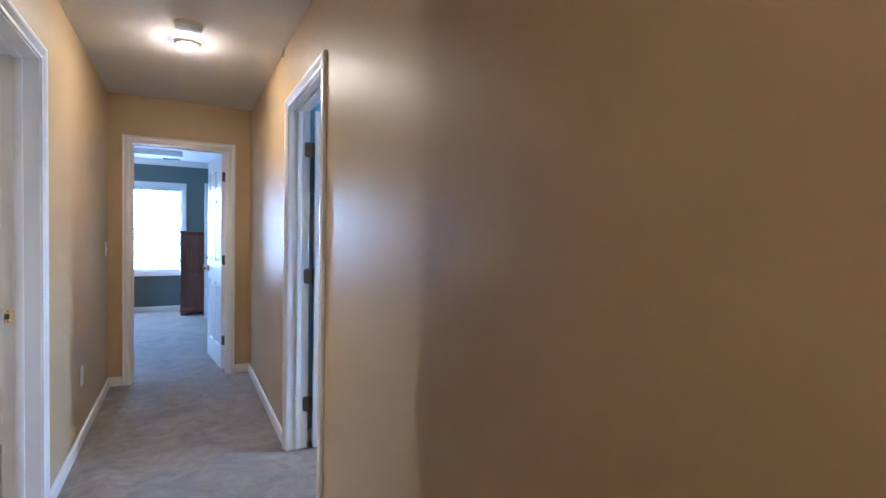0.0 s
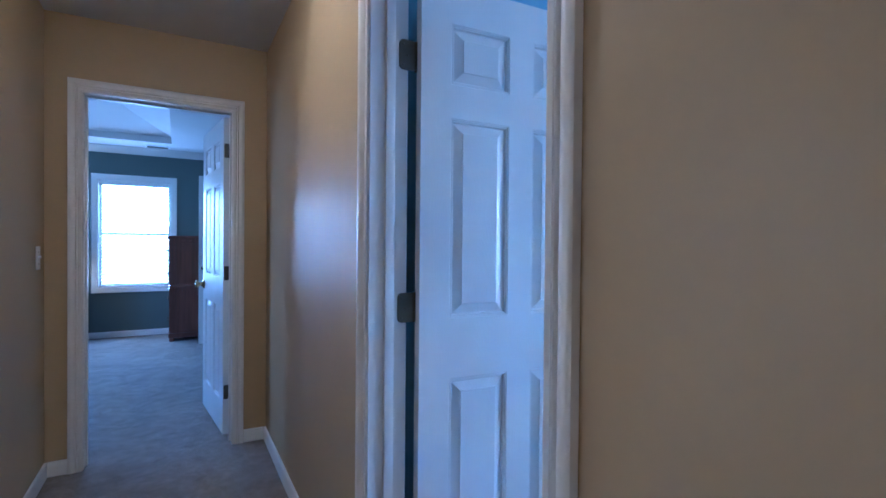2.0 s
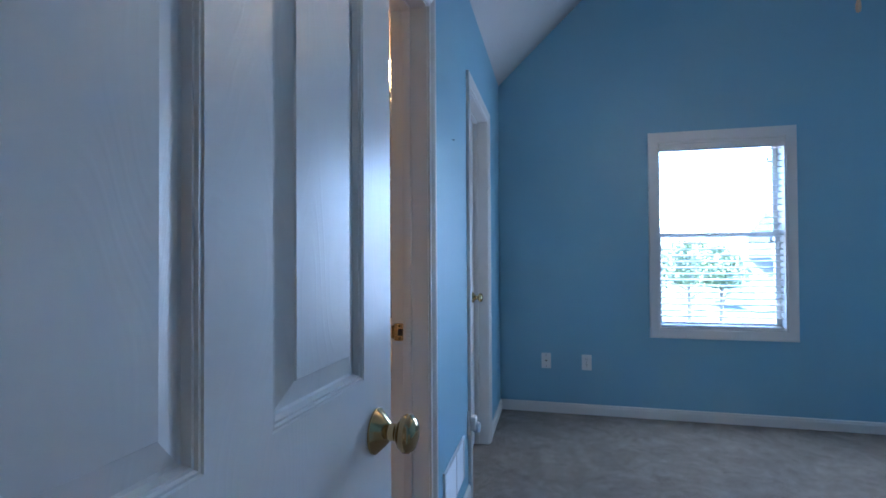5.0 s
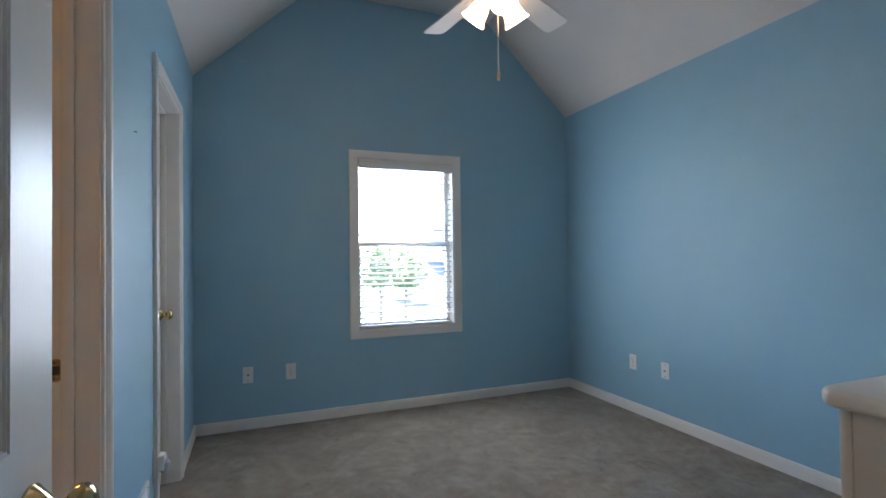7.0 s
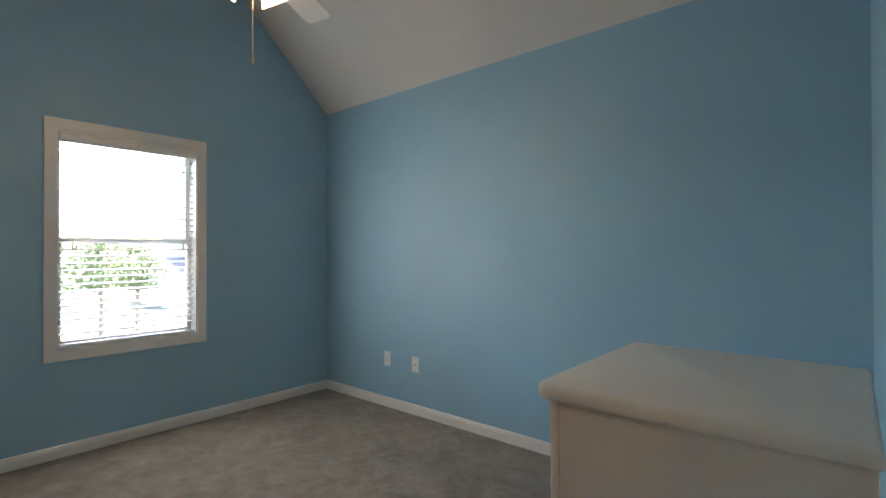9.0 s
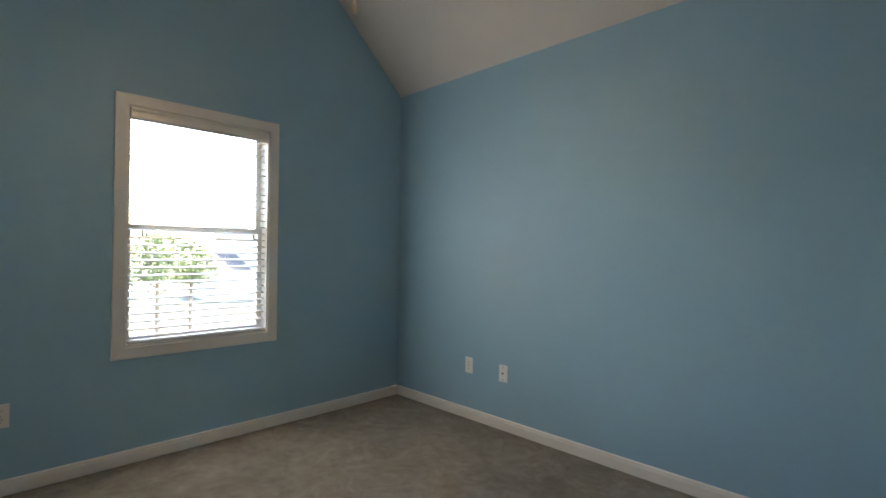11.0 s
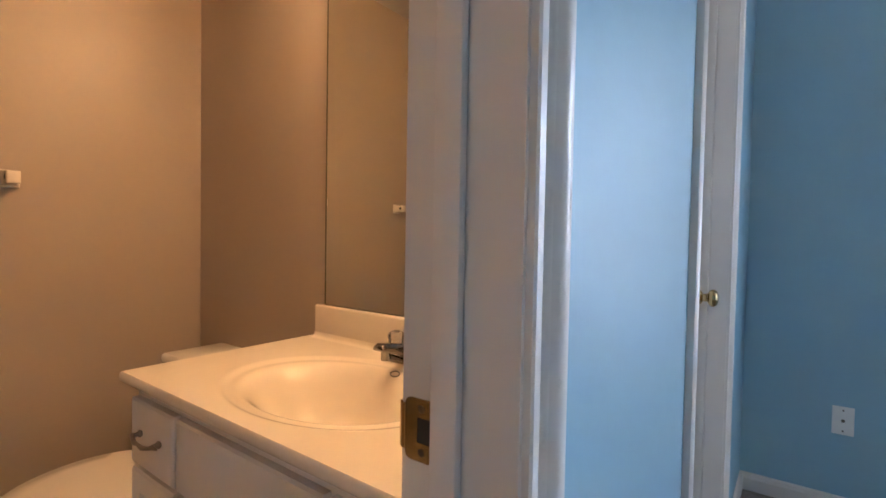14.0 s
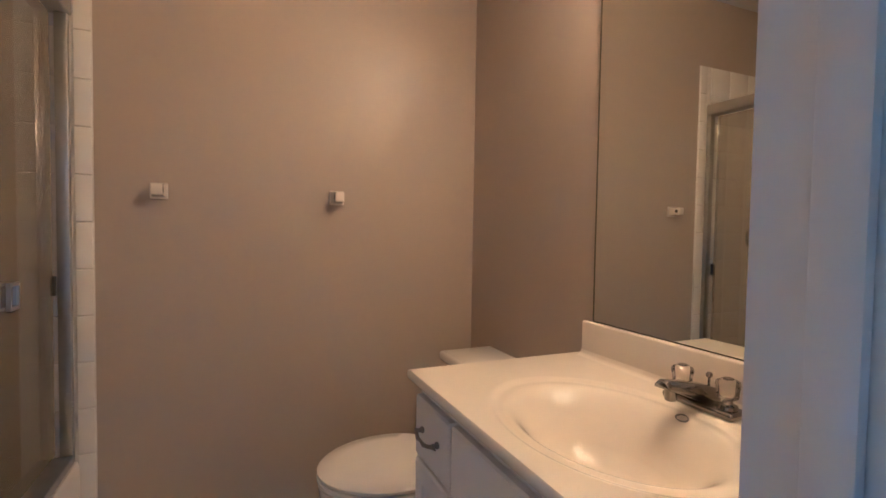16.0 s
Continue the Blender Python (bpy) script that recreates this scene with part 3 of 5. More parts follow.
# strike plates on the jambs
def strike_plate(ob, at):
    bm = bmesh.new()
    for b in ((0.001, 0.016, -0.012, 0.012), (-0.018, -0.0155, -0.012, 0.012)):
        box(bm, b[0], b[1], -0.002, 0.0006, b[2], b[3])
    for s in (-1, 1):
        outline = [(-0.018, 0.012), (-0.018, 0.024), (-0.0163, 0.0282), (-0.012, 0.030), (0.010, 0.030), (0.0143, 0.0282), (0.016, 0.024), (0.016, 0.012)]
        near = [bm.verts.new((x, -0.002, z * s)) for x, z in outline]
        far = [bm.verts.new((x, 0.0006, z * s)) for x, z in outline]
        bm.faces.new(near), bm.faces.new(far)
        for i in range(8):
            bm.faces.new((near[i], near[(i + 1) % 8], far[(i + 1) % 8], far[i]))
    lip = [bm.verts.new((x, y, z)) for z in (-0.022, 0.022) for x, y in ((0.016, -0.002), (0.022, -0.001), (0.027, 0.003), (0.027, 0.005), (0.021, 0.001), (0.016, 0.0006))]
    for i in range(6):
        bm.faces.new((lip[i], lip[(i + 1) % 6], lip[6 + (i + 1) % 6], lip[6 + i]))
    bm.faces.new(lip[:6]), bm.faces.new(lip[6:])
    plate = part("strike_plate", bm, BRASS, ob, "brass strike plate", True, at)
    bm = bmesh.new()
    box(bm, -0.0158, 0.0014, -0.0012, 0.0004, -0.0125, 0.0125)
    part("latch_hole", bm, DARK, plate)
    for z in (-0.021, 0.021):
        bm = bmesh.new()
        lathe(bm, [(0.0, -0.0032), (0.003, -0.003), (0.0042, -0.0018), (0.0042, 0.0)], 14, "y", (-0.004, 0, z))
        part("screw", bm, AGED, plate, smooth=True)


strike_plate(door_4, pose(TD[1] - 0.0002, TY0 - 0.0165, 0.926, 0, 0, -90) @ Matrix.Diagonal((-1, 1, 1, 1)))
strike_plate(door_3, pose(HX0 - 0.103, LD[1] - 0.0002, 0.925))
strike_plate(door_1, pose(BX0 - 0.02, BD[0] + 0.0002, 0.918, 0, 0, 180))


# ---- windows and blinds ----
def window(name, at, half, z0, z1, label):
    """A double-hung window in its own space: x along the wall, y outwards, centred on x = 0."""
    ob = thing(name, label, "window", kind="structure", at=at)
    bm = bmesh.new()
    casing_mesh(bm, "x", 0.0, -1, -half + 0.003, half - 0.003, z0 + 0.003, z1 - 0.003, True)
    part("casing", bm, TRIM, ob, smooth=35)
    for a0, a1, b0, b1 in ((-half, -half + 0.012, z0, z1), (half - 0.012, half, z0, z1), (-half + 0.012, half - 0.012, z1 - 0.012, z1), (-half + 0.012, half - 0.012, z0, z0 + 0.014)):
        bm = bmesh.new()
        box(bm, a0, a1, -0.002, 0.15, b0, b1)
        part("liner", bm, TRIM, ob)
    mid = (z0 + z1) / 2
    w = half - 0.013
    for kind, b, t, y in (("upper_sash", mid - 0.018, z1 - 0.013, 0.112), ("lower_sash", z0 + 0.015, mid + 0.018, 0.080)):
        bm = bmesh.new()
        box(bm, -w, -w + 0.028, y, y + 0.030, b, t)
        box(bm, w - 0.028, w, y, y + 0.030, b, t)
        box(bm, -w + 0.028, w - 0.028, y, y + 0.030, b, b + 0.034)
        box(bm, -w + 0.028, w - 0.028, y, y + 0.030, t - 0.034, t)
        sash = part(kind, bm, TRIM, ob)
        bm = bmesh.new()
        box(bm, -w + 0.026, w - 0.026, y + 0.012, y + 0.016, b + 0.032, t - 0.032)
        pane = part("pane", bm, GLASS, sash)
        pane.visible_shadow = False
    for x, z, y in ((-w + 0.085, mid - 0.052, 0.070), (w - 0.060, mid - 0.052, 0.070), (w - 0.060, z1 - 0.165, 0.102)):
        bm = bmesh.new()
        box(bm, x - 0.004, x + 0.003, y - 0.008, y + 0.010, z, z + 0.034)
        box(bm, x - 0.004, x + 0.022, y - 0.008, y + 0.010, z - 0.008, z + 0.004)
        if x < 0:
            box(bm, x + 0.016, x + 0.023, y - 0.008, y + 0.010, z + 0.004, z + 0.026)
        bevel(bm, 0.0015, 1)
        part("tilt_latch", bm, DARK, ob, "dark sash tilt latch")
    return ob


BLIND = surface("white blind slat", (0.82, 0.81, 0.78), 0.35, 0.02, 9, 60, 0.0)
CORD = surface("white cord", (0.75, 0.74, 0.72), 0.8)


def window_blind(at, half, z0, z1, label):
    """Slats held open, hung in the window's recess: valance, slats, bottom rail, ladders, tilt cords."""
    ob = thing("window_blind", label, "blind", "window blinds", at=at)
    w = half - 0.018
    bm = bmesh.new()
    prof = [(-0.012, 0.0), (-0.018, -0.010), (-0.014, -0.018), (-0.018, -0.028), (-0.018, -0.050), (-0.014, -0.058), (-0.010, -0.066), (-0.002, -0.066), (-0.002, 0.0)]
    r0 = [bm.verts.new((-w, y, z1 - 0.014 + z)) for y, z in prof]
    r1 = [bm.verts.new((w, y, z1 - 0.014 + z)) for y, z in prof]
    for i in range(len(prof)):
        bm.faces.new((r0[i], r0[(i + 1) % len(prof)], r1[(i + 1) % len(prof)], r1[i]))
    bm.faces.new(r0), bm.faces.new(r1)
    part("valance", bm, TRIM, ob)
    bm = bmesh.new()
    box(bm, -w + 0.003, w - 0.003, 0.003, 0.055, z1 - 0.062, z1 - 0.016)
    part("headrail", bm, TRIM, ob)
    bm = bmesh.new()
    n = 6
    up = [[bm.verts.new((x, 0.004 + 0.050 * i / n, 0.0026 * math.sin(math.pi * i / n) + 0.0046)) for i in range(n + 1)] for x in (-w + 0.004, w - 0.004)]
    dn = [[bm.verts.new((v.co.x, v.co.y, v.co.z - 0.0046)) for v in row] for row in up]
    for i in range(n):
        bm.faces.new((up[0][i], up[0][i + 1], up[1][i + 1], up[1][i]))
        bm.faces.new((dn[0][i], dn[0][i + 1], dn[1][i + 1], dn[1][i]))
    for e in (0, 1):
        bm.faces.new([*up[e], *dn[e][::-1]])
    for i in (0, n):
        bm.faces.new((up[0][i], up[1][i], dn[1][i], dn[0][i]))
    slat = finish(bm, "slat", BLIND)
    z, bottom = z1 - 0.092, z0 + 0.026
    while z > bottom + 0.03:
        s = new("slat", slat)
        s.matrix_basis = pose(0, 0, z, 8.0 + random.uniform(-1.0, 1.0), random.uniform(-0.12, 0.12), 0)
        s.parent = ob
        z -= 0.0435
    bm = bmesh.new()
    box(bm, -w + 0.004, w - 0.004, 0.004, 0.054, bottom - 0.010, bottom + 0.010)
    bevel(bm, 0.004, 2)
    part("bottom_rail", bm, BLIND, ob, smooth=True)
    for x in (-half * 0.42, half * 0.36):
        for y in (0.003, 0.055):
            bm = bmesh.new()
            tube(bm, [(x, y, z1 - 0.06), (x, y, bottom)], 0.0009, 5)
            part("ladder_cord", bm, CORD, ob)
    return ob


WC, WH = (WIN[0] + WIN[1]) / 2, (WIN[1] - WIN[0]) / 2
AT = pose(BX1, WC, 0, 0, 0, -90)
window("window_1", AT, WH, WIN[2], WIN[3], "white double-hung bedroom window with moulded casing")
window_blind(AT, WH, WIN[2], WIN[3], "white slatted blind lowered with open slats in the bedroom window")
FC_X, FH = (FWIN[0] + FWIN[1]) / 2, (FWIN[1] - FWIN[0]) / 2
AT2 = pose(FC_X, FY1, 0)
window("window_2", AT2, FH, FWIN[2], FWIN[3], "white double-hung window of the far room")
window_blind(AT2, FH, FWIN[2], FWIN[3], "white slatted blind with open slats in the far room's window")


# ---- wall plates ----
def plate_base(ob, w=0.070, h=0.115):
    bm = bmesh.new()
    box(bm, -w / 2, w / 2, -0.0055, 0.0, -h / 2, h / 2)
    bevel(bm, 0.0035, 3)
    part("plate", bm, PLATE, ob, smooth=True)


def screw_head(ob, x, z, y=-0.0055):
    bm = bmesh.new()
    lathe(bm, [(0.0, y - 0.0014), (0.0025, y - 0.0012), (0.0035, y - 0.0004), (0.0035, y + 0.001)], 12, "y", (x, 0, z))
    part("screw", bm, AGED, ob, smooth=True)


def outlet(at, label, kind="duplex"):
    ob = thing("switch_plate" if kind == "switch" else "outlet", label, "light switch" if kind == "switch" else "outlet", "wall plates", at=at)
    plate_base(ob)
    if kind == "duplex":
        screw_head(ob, 0, 0)
        for z in (-0.0195, 0.0195):
            bm = bmesh.new()
            lathe(bm, [(0.0, -0.0078), (0.0155, -0.0076), (0.0168, -0.0065), (0.0168, -0.004)], 24, "y", (0, 0, z))
            r = part("receptacle", bm, PLATE, ob, smooth=True)
            for x, hgt in ((-0.006, 0.008), (0.006, 0.0065)):
                bm = bmesh.new()
                box(bm, x - 0.0011, x + 0.0011, -0.0082, -0.0070, z + 0.003 - hgt / 2 + 0.002, z + 0.003 + hgt / 2 + 0.002)
                part("slot", bm, DARK, r)
            bm = bmesh.new()
            lathe(bm, [(0.0, -0.0082), (0.0024, -0.0082), (0.0024, -0.007)], 10, "y", (0, 0, z - 0.008))
            part("ground_hole", bm, DARK, r)
    elif kind == "jack":
        bm = bmesh.new()
        lathe(bm, [(0.0, -0.0135), (0.0028, -0.0135), (0.0045, -0.013), (0.0045, -0.0075), (0.0065, -0.0072), (0.0065, -0.004)], 14, "y")
        part("jack", bm, AGED, ob, "dark metal cable jack", True)
        screw_head(ob, 0, 0.042), screw_head(ob, 0, -0.042)
    elif kind == "switch":
        bm = bmesh.new()
        box(bm, -0.005, 0.005, -0.016, -0.004, -0.002, 0.014)
        bevel(bm, 0.002, 2)
        part("toggle", bm, PLATE, ob, smooth=True)
        screw_head(ob, 0, 0.030), screw_head(ob, 0, -0.030)
    return ob


EAST, SOUTH, WEST = -90, 180, 90
outlet(pose(BX1, 2.898, 0.388, 0, 0, EAST), "white cable jack plate on the blue wall", "jack")
outlet(pose(BX1, 2.604, 0.386, 0, 0, EAST), "white duplex outlet on the blue wall")
outlet(pose(4.140, BY0, 0.387, 0, 0, SOUTH), "white duplex outlet on the blue wall beside a jack plate")
outlet(pose(3.829, BY0, 0.383, 0, 0, SOUTH), "white jack plate on the blue wall beside an outlet", "jack")
outlet(pose(HX0, 3.847, 0.405, 0, 0, WEST), "white duplex outlet on the tan hall wall")
outlet(pose(HX0, 4.88, 1.150, 0, 0, WEST), "white toggle switch on the tan hall wall", "switch")
plug = outlet(pose(3.548, BY1, 0.375), "white duplex outlet between vent and closet door")
air = thing("plug_in", "white plug-in air freshener in the outlet", "air freshener", at=pose(3.556, BY1 - 0.006, 0.362))
bm = bmesh.new()
box(bm, -0.026, 0.026, -0.034, -0.002, -0.028, 0.040)
bevel(bm, 0.009, 3)
part("body", bm, PLATE, air, smooth=True)
bm = bmesh.new()
lathe(bm, [(0.0, -0.048), (0.017, -0.048), (0.021, -0.040), (0.021, -0.010), (0.012, 0.0), (0.0, 0.0)], 20, "z", (0, -0.032, 0.012))
part("bottle", bm, pane_glass("pale plastic", (0.9, 0.92, 0.95), 0.1, 0.75, (0.72, 0.75, 0.8)), air, "pale translucent refill", True)

# return-air grille low on the wall
GRILLE = surface("pale grille enamel", (0.60, 0.64, 0.66), 0.4, 0.03, 6, 60, 0.0)
grille = thing("vent_grille", "white metal air grille set low on the blue wall", "vent", at=pose(3.197, BY1, 0.268))
GW, GH = 0.199, 0.094
bm = bmesh.new()
for b in ((-GW, GW, GH - 0.012, GH), (-GW, GW, -GH, -GH + 0.012), (-GW, -GW + 0.014, -GH + 0.012, GH - 0.012), (GW - 0.014, GW, -GH + 0.012, GH - 0.012)):
    box(bm, b[0], b[1], -0.009, 0.0, b[2], b[3])
part("frame", bm, GRILLE, grille)
# No duct is built: the shade behind the louvres is this sheet's dark colour.
bm = bmesh.new()
box(bm, -GW + 0.014, GW - 0.014, -0.0015, 0.0, -GH + 0.012, GH - 0.012)
part("backing", bm, AGED, grille, "dark sheet standing in for shade behind the louvres")
bm = bmesh.new()
box(bm, -GW + 0.014, GW - 0.014, -0.0010, 0.0010, -0.0072, 0.0072)
lm = finish(bm, "louvre", GRILLE)
for i in range(15):
    o = new("louvre", lm)
    o.matrix_basis = pose(0, -0.0062, -GH + 0.0175 + i * 0.0113, -40)
    o.parent = grille
for x in (0.008, 0.165):
    bm = bmesh.new()
    for i in range(15):
        z = -GH + 0.0145 + i * 0.0113
        box(bm, x - 0.0017, x + 0.0017, -0.0122, -0.0085, z - 0.0017, z + 0.0017)
    part("bar_ends", bm, DARK, grille, "row of dark slots where the bar crosses the louvres")
for x, z in ((-0.193, 0.0), (0.193, 0.0)):
    screw_head(grille, x, z, -0.009)

# small nail left in the blue wall
nail = thing("nail", "tiny dark nail stuck in the blue wall", "nail", at=pose(3.20, BY1, 1.674))
bm = bmesh.new()
lathe(bm, [(0.0, -0.010), (0.003, -0.009), (0.003, -0.008), (0.0012, -0.008), (0.0012, 0.004)], 10, "y")
part("shank", bm, DARK, nail)

# ---- ceiling fan ----
FAN = (3.36, 1.69)
fan = thing("ceiling_fan", "white ceiling fan with a lit three-shade lamp and pull chain", "ceiling fan", at=pose(FAN[0], FAN[1], 0))
FANW = surface("white fan enamel", (0.74, 0.72, 0.68), 0.4, 0.03, 5, 60, 0.05)
bm = bmesh.new()
lathe(bm, [(0.0, RIDGE), (0.068, RIDGE), (0.066, RIDGE - 0.02), (0.045, RIDGE - 0.055), (0.016, RIDGE - 0.065)], 28)
part("canopy", bm, FANW, fan, smooth=True)
bm = bmesh.new()
tube(bm, [(0, 0, RIDGE - 0.06), (0, 0, 2.80)], 0.0135, 14)
part("downrod", bm, FANW, fan, smooth=True)
bm = bmesh.new()
lathe(bm, [(0.0, 2.81), (0.03, 2.81), (0.06, 2.79), (0.125, 2.765), (0.140, 2.73), (0.140, 2.68), (0.125, 2.655), (0.095, 2.640), (0.055, 2.632), (0.05, 2.60), (0.062, 2.585), (0.062, 2.545), (0.045, 2.525), (0.0, 2.520)], 32)
part("motor_housing", bm, FANW, fan, smooth=True)
bm = bmesh.new()
outline = [(0.19, -0.055), (0.21, -0.062), (0.60, -0.074), (0.645, -0.070), (0.657, -0.056), (0.660, 0.0), (0.657, 0.056), (0.645, 0.070), (0.60, 0.074), (0.21, 0.062), (0.19, 0.055)]
a = [bm.verts.new((x, y, 0.0035)) for x, y in outline]
b = [bm.verts.new((x, y, -0.0035)) for x, y in outline]
bm.faces.new(a), bm.faces.new(b[::-1])
for i in range(len(outline)):
    bm.faces.new((a[i], a[(i + 1) % len(outline)], b[(i + 1) % len(outline)], b[i]))
blade_mesh = finish(bm, "blade", FANW)
bm = bmesh.new()
for y in (-0.018, 0.018):
    tube(bm, [(0.10, y * 0.6, 0.03), (0.15, y, 0.012), (0.20, y * 1.7, -0.006), (0.25, y * 1.9, -0.007)], [0.007, 0.006, 0.006, 0.004], 8)
box(bm, 0.20, 0.255, -0.035, 0.035, -0.0075, -0.0045)
iron_mesh = finish(bm, "blade_iron", FANW, True)
for i in range(5):
    turn = pose(0, 0, 2.615, 0, 0, 10 - 72 * i) @ pose(0, 0, 0, -11, 0, 0)
    b = new("blade", blade_mesh)
    b.matrix_basis, b.parent = turn, fan
    k = new("blade_iron", iron_mesh)
    k.parent = b
SHADE = glowing("lit frosted shade", (1.0, 0.60, 0.30), BULB_FAN * 0.04)
FANBULB = glowing("lit fan bulb", WARM, BULB_FAN)
for i in range(3):
    a = radians(44 + 120 * i)
    way = Vector((math.cos(a) * 0.62, math.sin(a) * 0.62, -0.78)).normalized()
    start = Vector((math.cos(a) * 0.045, math.sin(a) * 0.045, 2.555))
    m = Matrix.Translation(start) @ way.to_track_quat("Z", "Y").to_matrix().to_4x4()
    bm = bmesh.new()
    lathe(bm, [(0.0, 0.0), (0.014, 0.0), (0.017, 0.012), (0.022, 0.030), (0.022, 0.038)], 18)
    fit_ = part("lamp_socket", bm, FANW, fan, smooth=True, at=m)
    bm = bmesh.new()
    lathe(bm, [(0.021, 0.034), (0.034, 0.048), (0.046, 0.072), (0.052, 0.100), (0.057, 0.124), (0.070, 0.148), (0.068, 0.149), (0.054, 0.125), (0.048, 0.098), (0.041, 0.072), (0.020, 0.048)], 28)
    part("shade", bm, SHADE, fit_, "glowing frosted glass bell shade", True)
    bm = bmesh.new()
    lathe(bm, [(0.0, 0.038), (0.012, 0.040), (0.020, 0.060), (0.026, 0.078), (0.022, 0.096), (0.012, 0.104), (0.0, 0.106)], 18)
    part("bulb", bm, FANBULB, fit_, "glowing bulb", True)
bm = bmesh.new()
tube(bm, [(0.0, 0.0, 2.525), (0.0, 0.0, 2.155)], 0.0032, 6)
chain = part("pull_chain", bm, FANW, fan, "thin bead chain")
bm = bmesh.new()
lathe(bm, [(0.0, 2.160), (0.004, 2.158), (0.0085, 2.140), (0.0095, 2.122), (0.007, 2.108), (0.0, 2.103)], 16)
part("pull_knob", bm, surface("pale wood knob", (0.62, 0.47, 0.32), 0.5), chain, "pale wooden pull knob", True)

# ---- white chest of drawers by the bedroom door ----
CHESTW = surface("white furniture paint", (0.70, 0.64, 0.57), 0.38, 0.03, 3, 70, 0.06)
chest = thing("chest_of_drawers", "white painted chest of drawers against the blue wall", "chest of drawers")
X0, X1, Y0, Y1, TOPZ = 1.255, 1.822, 1.225, 1.858, 0.957
bm = bmesh.new()
box(bm, X0, X1, Y0, Y1, TOPZ - 0.034, TOPZ)
corner = [e for e in bm.edges if abs(e.verts[0].co.z - e.verts[1].co.z) > 0.01 and e.verts[0].co.x > 1.5]
bmesh.ops.bevel(bm, geom=corner, offset=0.035, segments=6, affect="EDGES", profile=0.5)
rim = [e for e in bm.edges if abs(e.verts[0].co.z - e.verts[1].co.z) < 1e-5 and len(e.link_faces) == 2 and abs(e.calc_face_angle(0)) > 1.2]
bmesh.ops.bevel(bm, geom=rim, offset=0.012, segments=3, affect="EDGES", profile=0.5)
part("top", bm, CHESTW, chest, smooth=True)
BX, BYA, BYB = X1 - 0.028, Y0 + 0.026, Y1 - 0.026
for y0, y1 in ((BYA, BYA + 0.018), (BYB - 0.018, BYB)):
    bm = bmesh.new()
    box(bm, X0 + 0.012, BX - 0.022, y0, y1, 0.06, TOPZ - 0.034)
    part("side_panel", bm, CHESTW, chest)
    bm = bmesh.new()
    box(bm, BX - 0.020, BX, y0 - 0.001, y1 + 0.001, 0.0, TOPZ - 0.034)
    bevel(bm, 0.003, 2)
    part("front_post", bm, CHESTW, chest, smooth=True)
bm = bmesh.new()
box(bm, X0 + 0.006, X0 + 0.012, BYA, BYB, 0.06, TOPZ - 0.034)
part("back_panel", bm, CHESTW, chest)
bm = bmesh.new()
box(bm, BX - 0.030, BX - 0.006, BYA + 0.018, BYB - 0.018, 0.0, 0.085)
part("plinth", bm, CHESTW, chest)
zs = [0.095, 0.305, 0.515, 0.720, 0.915]
for z0, z1 in zip(zs, zs[1:]):
    bm = bmesh.new()
    box(bm, BX - 0.018, BX + 0.004, BYA + 0.023, BYB - 0.023, z0, z1 - 0.010)
    bevel(bm, 0.004, 2)
    dr = part("drawer", bm, CHESTW, chest, smooth=True)
    for y in (BYA + 0.13, BYB - 0.13):
        bm = bmesh.new()
        lathe(bm, [(0.0, 0.0), (0.011, 0.0), (0.009, 0.010), (0.012, 0.016), (0.0185, 0.022), (0.0185, 0.028), (0.011, 0.034), (0.0, 0.035)], 20, "x", (BX + 0.004, y, (z0 + z1) / 2))
        part("knob", bm, CHESTW, dr, "round white wooden knob", True)

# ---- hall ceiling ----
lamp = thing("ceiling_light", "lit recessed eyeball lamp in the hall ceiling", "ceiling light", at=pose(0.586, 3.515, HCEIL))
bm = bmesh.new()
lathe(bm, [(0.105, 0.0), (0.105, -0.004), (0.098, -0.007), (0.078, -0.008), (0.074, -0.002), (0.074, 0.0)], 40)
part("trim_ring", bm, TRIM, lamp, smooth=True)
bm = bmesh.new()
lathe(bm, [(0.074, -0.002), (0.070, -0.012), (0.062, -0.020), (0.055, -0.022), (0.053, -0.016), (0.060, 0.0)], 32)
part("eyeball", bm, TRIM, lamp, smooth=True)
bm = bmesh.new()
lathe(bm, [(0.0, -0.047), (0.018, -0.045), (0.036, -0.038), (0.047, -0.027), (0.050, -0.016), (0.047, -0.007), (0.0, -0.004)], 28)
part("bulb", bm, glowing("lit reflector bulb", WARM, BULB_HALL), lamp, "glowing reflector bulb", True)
# Unseen copy of the lamp, added to brighten the hall's near east wall.
fill_lamp = copy_thing(lamp, pose(0.586, -0.45, HCEIL))
fill_lamp.children[2].data = fill_lamp.children[2].data.copy()
fill_lamp.children[2].data.materials[0] = glowing("unseen fill bulb", WARM, BULB_FILL)
det = thing("smoke_detector", "round white smoke detector on the hall ceiling", "smoke detector", at=pose(0.590, 3.235, HCEIL))
bm = bmesh.new()
lathe(bm, [(0.0, 0.0), (0.070, 0.0), (0.070, -0.012), (0.066, -0.016), (0.066, -0.026), (0.058, -0.034), (0.030, -0.037), (0.0, -0.038)], 36)
part("body", bm, PLATE, det, smooth=True)
bm = bmesh.new()
lathe(bm, [(0.0, -0.037), (0.009, -0.037), (0.009, -0.0405), (0.007, -0.042), (0.0, -0.042)], 16, "z", (0.030, 0.0, 0.002))
part("test_button", bm, CORD, det, smooth=True)

